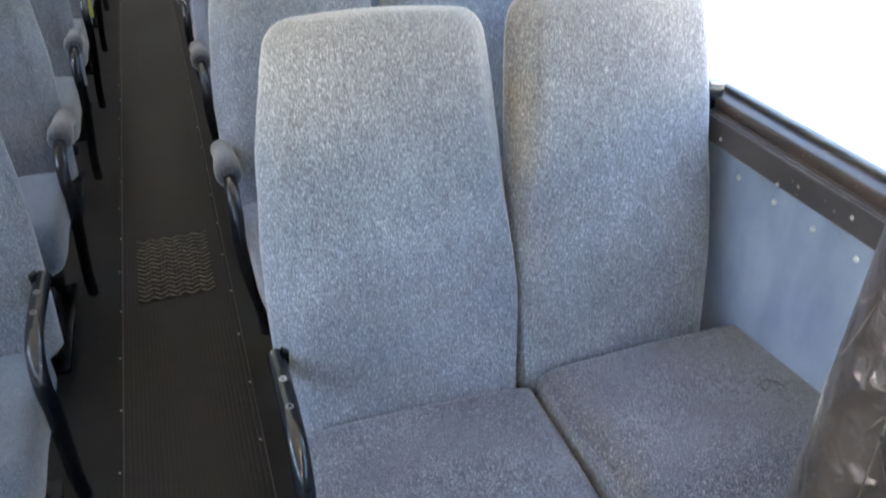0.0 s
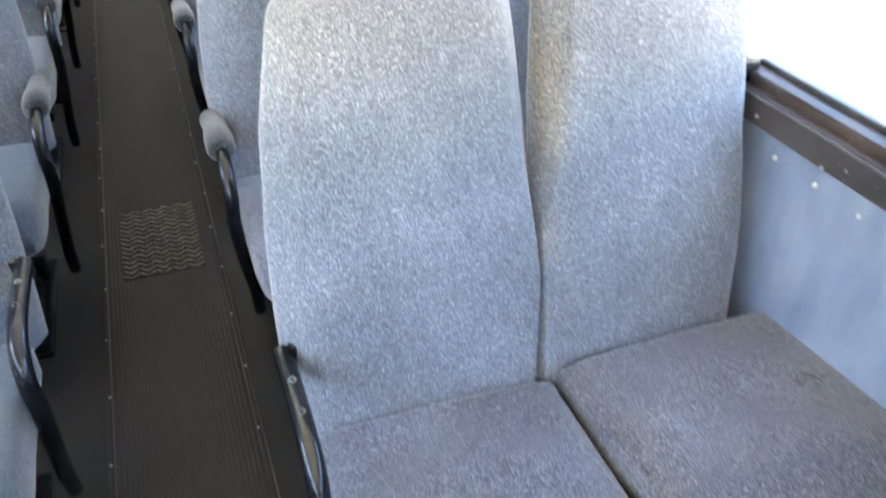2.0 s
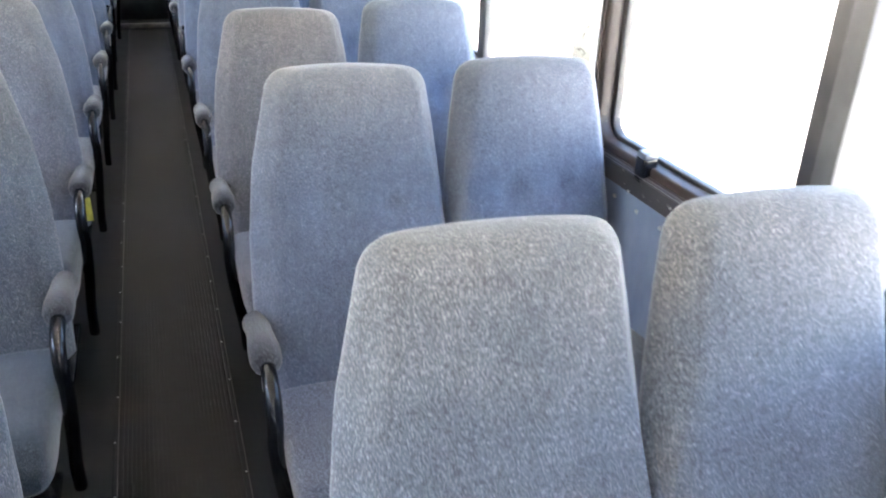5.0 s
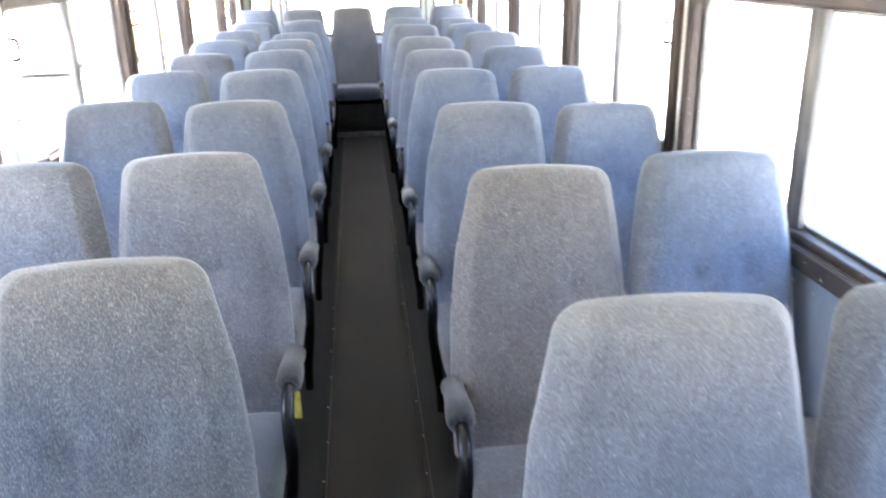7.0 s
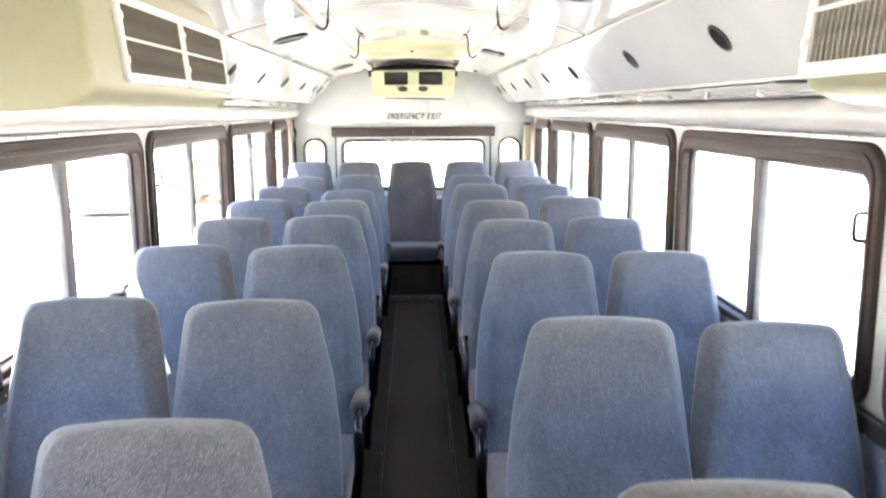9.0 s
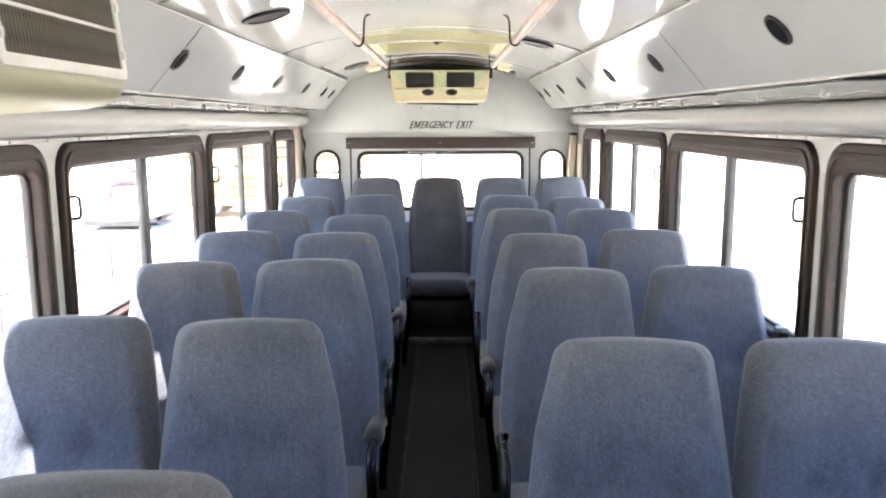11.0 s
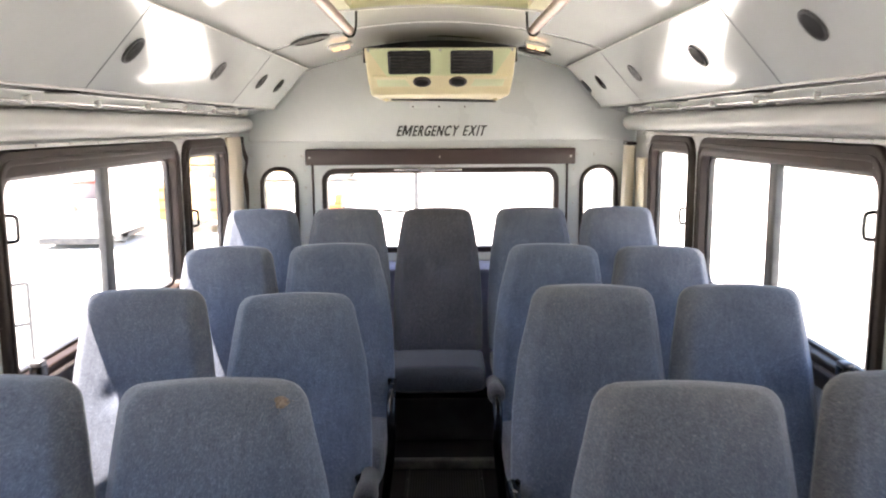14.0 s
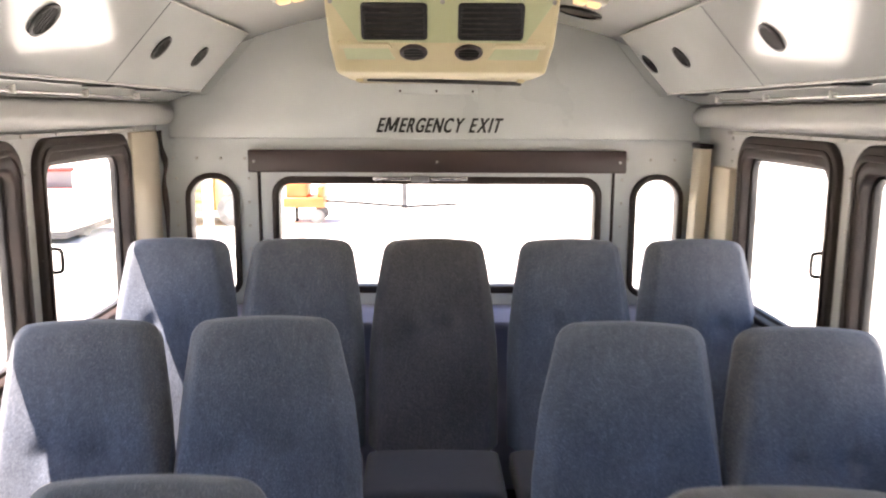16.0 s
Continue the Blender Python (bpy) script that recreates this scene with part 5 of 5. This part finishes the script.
def side_cooler(side, y0, y1):
    """A long cooler hung in the corner of the ceiling; the face towards the aisle carries two grilles."""
    e = empty("air_conditioner", "large cream overhead air conditioner with two filter grilles", "air conditioner", "side air conditioners")
    prof = [(1.15, 1.565), (0.70, 1.59), (0.655, 1.597), (0.622, 1.615), (0.610, 1.645), (0.632, 1.86), (0.655, 1.905), (0.70, 1.93), (1.15, 1.93)]
    bm = profile_run([(side * x, z) for x, z in prof], y0, y1)
    edges = [ed for ed in bm.edges if abs(ed.verts[0].co.y - ed.verts[1].co.y) < 1e-6]
    bmesh.ops.bevel(bm, geom=edges, offset=0.022, segments=4, affect="EDGES", profile=0.5)
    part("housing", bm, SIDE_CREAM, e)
    slope = Vector((side * 0.022, 0, 0.215)).normalized()
    along = Vector((0, 1, 0)) * -side
    out = along.cross(slope)
    m = Matrix((along, slope, out)).transposed().to_4x4()
    m.translation = (side * 0.6085, 0, 1.645)
    length = y1 - y0
    wide, low = (length - 0.21) / 2, 0.022 if side < 0 else 0.002
    for a, b in ((y0 + 0.17, y0 + 0.17 + wide), (y1 - 0.03 - wide, y1 - 0.03)):
        u0, u1 = sorted((-side * a, -side * b))
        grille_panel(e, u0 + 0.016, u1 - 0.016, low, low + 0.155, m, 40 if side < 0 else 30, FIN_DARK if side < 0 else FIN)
    part("seam_strip", box(*sorted((side * 0.66, side * 0.70)), y0 + 0.02, y1 - 0.02, 1.925, 1.945, 0.004), BLACK, e)
    return e


side_cooler(-1, 5.56, 6.72)
side_cooler(1, 3.98, 5.15)

rear = empty("air_conditioner", "cream rear air conditioner over the emergency window", "air conditioner", at=pose(0.017, 0, 0.006))
UPPER = Matrix(((1, 0, 0, 0), (0, -0.397, -0.918, 10.875), (0, 0.918, -0.397, 1.785), (0, 0, 0, 1)))
LOWER = Matrix(((1, 0, 0, 0), (0, -0.889, -0.458, 10.970), (0, 0.458, -0.889, 1.736), (0, 0, 0, 1)))


def cooler_shell():
    """The swept housing: a steep upper face, a slanted lower face, a rolled chin and an underside that runs back to the wall."""
    run = [(11.70, 1.905, 0.345), (10.90, 1.908, 0.350), (10.850, 1.912, 0.352), (10.822, 1.908, 0.354), (10.826, 1.896, 0.354), (10.875, 1.785, 0.347), (10.885, 1.776, 0.346), (10.962, 1.738, 0.344), (10.972, 1.728, 0.343),
           (10.985, 1.706, 0.339), (11.000, 1.697, 0.334), (11.250, 1.690, 0.322), (11.70, 1.690, 0.315)]
    bm = bmesh.new()
    rows = []
    for y, z, half in run:
        rows.append([bm.verts.new((-half, y + 0.012, z)), bm.verts.new((-half + 0.004, y + 0.003, z)), bm.verts.new((-half + 0.016, y, z)), bm.verts.new((half - 0.016, y, z)), bm.verts.new((half - 0.004, y + 0.003, z)), bm.verts.new((half, y + 0.012, z))])
    for p, q in zip(rows, rows[1:] + rows[:1]):
        for k in range(5):
            bm.faces.new((p[k], p[k + 1], q[k + 1], q[k]))
    bm.faces.new([r[0] for r in rows])
    bm.faces.new([r[5] for r in rows][::-1])
    return bm


part("housing", cooler_shell(), AC_CREAM, rear)
holes = [rounded(a, b, 0.014, 0.122, 0.008) for a, b in ((-0.243, -0.048), (0.050, 0.245))]
part("upper_face", plate([[(-0.255, 0.003), (0.255, 0.003), (0.338, 0.132), (-0.338, 0.132)]] + holes, 0.006, UPPER @ Matrix.Translation((0, 0, 0.003)), bevel=0.0015), AC_GREEN, rear, "greenish cream face plate")
for a, b in ((-0.243, -0.048), (0.050, 0.245)):
    part("vent_back", plate([rounded(a - 0.002, b + 0.002, 0.012, 0.124, 0.008)], 0.003, UPPER @ Matrix.Translation((0, 0, 0.002))), BLACK, rear)
    for i in range(6):
        v = 0.026 + 0.0165 * i
        bm = box(a + 0.006, b - 0.006, v, v + 0.004, 0.002, 0.012)
        bm.transform(UPPER)
        part("vent_slat", bm, VENT_SLAT, rear, smooth=False)
    part("vent_frame", plate([rounded(a, b, 0.013, 0.121, 0.010), rounded(a + 0.006, b - 0.006, 0.019, 0.115, 0.006)], 0.008, UPPER @ Matrix.Translation((0, 0, 0.008)), bevel=0.003), BLACK, rear)
for x in (-0.088, 0.084):
    part("round_outlet", plate([circle(x, 0.058, 0.034)], 0.006, LOWER @ Matrix.Translation((0, 0, 0.003)), bevel=0.002), BLACK, rear)
    part("outlet_rim", plate([circle(x, 0.058, 0.040), circle(x, 0.058, 0.033)], 0.012, LOWER @ Matrix.Translation((0, 0, 0.004)), bevel=0.004), BOARD, rear)
    for i in (-1, 0, 1):
        h = math.sqrt(0.034 ** 2 - (0.016 * i) ** 2)
        bm = box(x - h, x + h, 0.057 + 0.016 * i, 0.060 + 0.016 * i, 0.004, 0.012)
        bm.transform(LOWER)
        part("outlet_slat", bm, BLACK, rear, smooth=False)
for s in (-1, 1):
    part("side_recess", plate([[(s * 0.148, 0.014), (s * 0.300, 0.014), (s * 0.306, 0.088), (s * 0.172, 0.088)]], 0.006, LOWER @ Matrix.Translation((0, 0, 0.001)), bevel=0.0015), AC_GREEN, rear)
    part("ledge", plate([[(s * 0.158, 0.090), (s * 0.312, 0.090), (s * 0.316, 0.108), (s * 0.165, 0.108)]], 0.016, LOWER @ Matrix.Translation((0, 0, 0.003)), bevel=0.003), AC_CREAM, rear)
for x in (-0.335, 0.0, 0.335):
    part("screw", plate([circle(x, 0.127, 0.007, n=10)], 0.008, UPPER @ Matrix.Translation((0, 0, 0.006))), WORN_METAL, rear)
# added black arch draws the darkness in the gap above the housing
arch = [(-0.40, 1.875), (0.40, 1.875)] + [(x, ceiling_height(x) - 0.015) for x in [0.40 - 0.05 * i for i in range(17)]]
part("upper_gap", plate([arch], 0.02, to_xz(11.27)), BLACK, rear, "black plate for the dark gap between housing and ceiling", False)
bm = box(-0.26, 0.29, -0.006, 0.006, -0.014, 0.0, 0.003)
bm.transform(pose(0, 11.262, 1.690, 0, 1.4, 0))
part("lower_gap", bm, BLACK, rear, "loose black strip hanging below")
for x in (-0.285, 0.285):
    part("foot", box(x - 0.012, x + 0.012, 11.235, 11.26, 1.678, 1.694, 0.004), AC_CREAM, rear)
part("bracket_plate", box(-0.18, 0.16, REAR - 0.028, REAR - 0.018, 1.648, 1.692, 0.003), REAR_WALL, rear)
for x in (-0.16, -0.01, 0.14):
    part("screw", plate([circle(x, 1.66, 0.005, n=10)], 0.004, to_xz(REAR - 0.029)), BOARD, rear)

# ---- outside
tagged(part("ground", box(-400, 400, -400, 400, -1.3, -1.05), CONCRETE, smooth=False), "sun-bleached concrete yard", "ground", kind="structure")


def wheel(parent, x, y, z, r, w):
    """A wheel whose axle lies along y."""
    bm = sweep([(x, y - w / 2, z), (x, y - w * 0.46, z), (x, y + w * 0.46, z), (x, y + w / 2, z)], lambda t: r if 0.2 < t < 0.8 else r * 0.93, 24)
    t = part("tyre", bm, TYRE, parent)
    part("rim", sweep([(x, y - w / 2 - 0.01, z), (x, y, z), (x, y + w / 2 + 0.01, z)], r * 0.55, 16), MULLION, t)


truck = empty("utility_truck", "orange-yellow utility truck parked in the yard", "truck", at=pose(-5.55, 27.6, -1.05))
part("box_body", box(-1.45, 0.55, -0.9, 0.9, 0.32, 1.25, 0.06), BUS_YELLOW, truck)
part("cab", box(0.55, 1.45, -0.85, 0.85, 0.30, 1.15, 0.14, segments=3), BUS_YELLOW, truck)
for z in (0.55, 0.80, 1.05):
    part("side_band", box(-1.4, 0.5, -0.915, -0.895, z, z + 0.06), ORANGE, truck)
part("cab_window", box(0.80, 1.15, -0.87, -0.84, 0.75, 0.98, 0.02), DARK_GLASS, truck)
part("chassis", box(-1.4, 1.4, -0.7, 0.7, 0.45, 0.74, 0.02), TUBE, truck)
for x in (-0.9, 1.0):
    for s in (-1, 1):
        wheel(truck, x, s * 0.75, 0.38, 0.38, 0.24)
school_bus = empty("school_bus", "long pale yellow bus parked far across the yard", "bus", at=pose(-8.6, 46.0, -1.05))
part("body", box(-4.6, 3.6, -1.2, 1.2, 0.45, 2.95, 0.30, segments=4), BUS_YELLOW, school_bus)
part("hood", box(3.5, 4.9, -1.0, 1.0, 0.45, 1.55, 0.18, segments=3), BUS_YELLOW, school_bus)
for z in (0.80, 1.25, 1.60):
    part("rub_rail", box(-4.55, 3.55, -1.225, -1.19, z, z + 0.07, 0.01), TUBE, school_bus, "black rub rail")
for k in range(9):
    part("window", box(-4.25 + 0.82 * k, -3.58 + 0.82 * k, -1.215, -1.185, 1.80, 2.38, 0.02), DARK_GLASS, school_bus)
for x in (-2.6, 3.9):
    wheel(school_bus, x, -1.0, 0.47, 0.47, 0.28)
    wheel(school_bus, x, 1.0, 0.47, 0.47, 0.28)
trailer = empty("orange_trailer", "small orange two-wheeled machine trailer in the yard", "trailer", at=pose(-2.95, 27.7, -1.05))
part("deck", box(-0.55, 0.42, -0.45, 0.45, 0.38, 0.62, 0.03), ORANGE, trailer)
part("hood", box(-0.50, 0.02, -0.4, 0.4, 0.60, 0.98, 0.08, segments=3), ORANGE, trailer)
part("fin", box(0.25, 0.40, -0.35, 0.35, 0.60, 0.88, 0.03), ORANGE, trailer)
part("drawbar", sweep([(0.4, 0, 0.5), (1.1, 0, 0.46), (2.4, 0.05, 0.36), (3.6, 0.1, 0.42)], 0.03, 8), TUBE, trailer)
part("stand", box(-0.34, -0.26, -0.05, 0.05, 0.0, 0.4, 0.01), TUBE, trailer)
for s in (-1, 1):
    wheel(trailer, 0.25, s * 0.4, 0.17, 0.17, 0.1)
tagged(part("utility_pole", sweep([(-0.72, 30.3, -1.06), (-0.72, 30.3, 2.0), (-0.72, 30.3, 6.0)], lambda t: 0.075 - 0.015 * t, 12), SASH), "plain grey utility pole standing in the yard", "pole")
tagged(part("white_post", sweep([(-4.42, 24.2, -1.06), (-4.42, 24.2, 1.0), (-4.42, 24.2, 3.6)], 0.10, 14), PILLAR), "plain white-painted round post standing in the yard", "post")
low = empty("flatbed_trailer", "low white trailer in the yard, a dark slab for the shade beneath", "trailer", at=pose(-8.0, 24.6, -1.05))
# dark grey slab stands in for the shadow under the bed
part("underside", box(-0.75, 0.75, -0.4, 1.9, 0.10, 0.24, 0.02), SASH, low)
part("bed", box(-0.80, 0.80, -0.45, 2.0, 0.24, 0.62, 0.05, segments=3), PILLAR, low)
part("headboard", box(-0.80, 0.80, 1.8, 1.95, 0.60, 0.88, 0.03), PILLAR, low)
for x in (-0.66, 0.66):
    part("tyre", sweep([(x - 0.09, 0.6, 0.22), (x - 0.08, 0.6, 0.22), (x + 0.08, 0.6, 0.22), (x + 0.09, 0.6, 0.22)], lambda t: 0.22 if 0.2 < t < 0.8 else 0.2, 20), TYRE, low)
cart = empty("utility_cart", "small red utility cart with a dark windscreen in the yard", "cart", at=pose(-9.50, 28.7, -1.05, 0, 0, 25))
part("nose", box(-0.48, 0.48, -0.75, 0.1, 0.28, 0.72, 0.12, segments=3), RED, cart)
part("bed", box(-0.46, 0.46, 0.1, 1.2, 0.30, 0.62, 0.05, segments=3), RED, cart)
part("windscreen", box(-0.40, 0.40, -0.02, 0.04, 0.70, 1.12, 0.02), DARK_GLASS, cart)
part("roof", box(-0.46, 0.46, -0.15, 0.95, 1.12, 1.20, 0.04, segments=3), RED, cart)
part("bumper", box(-0.44, 0.44, -0.82, -0.74, 0.30, 0.42, 0.03), TUBE, cart)
for x in (-0.40, 0.40):
    part("headlight", box(x * 0.75 - 0.06, x * 0.75 + 0.06, -0.765, -0.745, 0.52, 0.62, 0.01), PILLAR, cart)
    part("pillar", box(x - 0.02, x + 0.02, 0.80, 0.84, 0.60, 1.14), TUBE, cart)
    for y in (-0.45, 0.85):
        part("tyre", sweep([(x - 0.09, y, 0.23), (x - 0.08, y, 0.23), (x + 0.08, y, 0.23), (x + 0.09, y, 0.23)], lambda t: 0.23 if 0.2 < t < 0.8 else 0.21, 20), TYRE, cart)
fence = empty("pipe_railing", "low grey pipe railing in the yard", "railing", at=pose(-4.2, 15.0, -1.05, 0, 0, -43))
for k in range(7):
    part("post", sweep([(0, -0.67 * k, 0), (0, -0.67 * k, 1.05)], 0.02, 8), SASH, fence)
for z in (0.63, 1.05):
    part("bar", sweep([(0, -4.02, z), (0, 0, z)], 0.018, 8), SASH, fence)
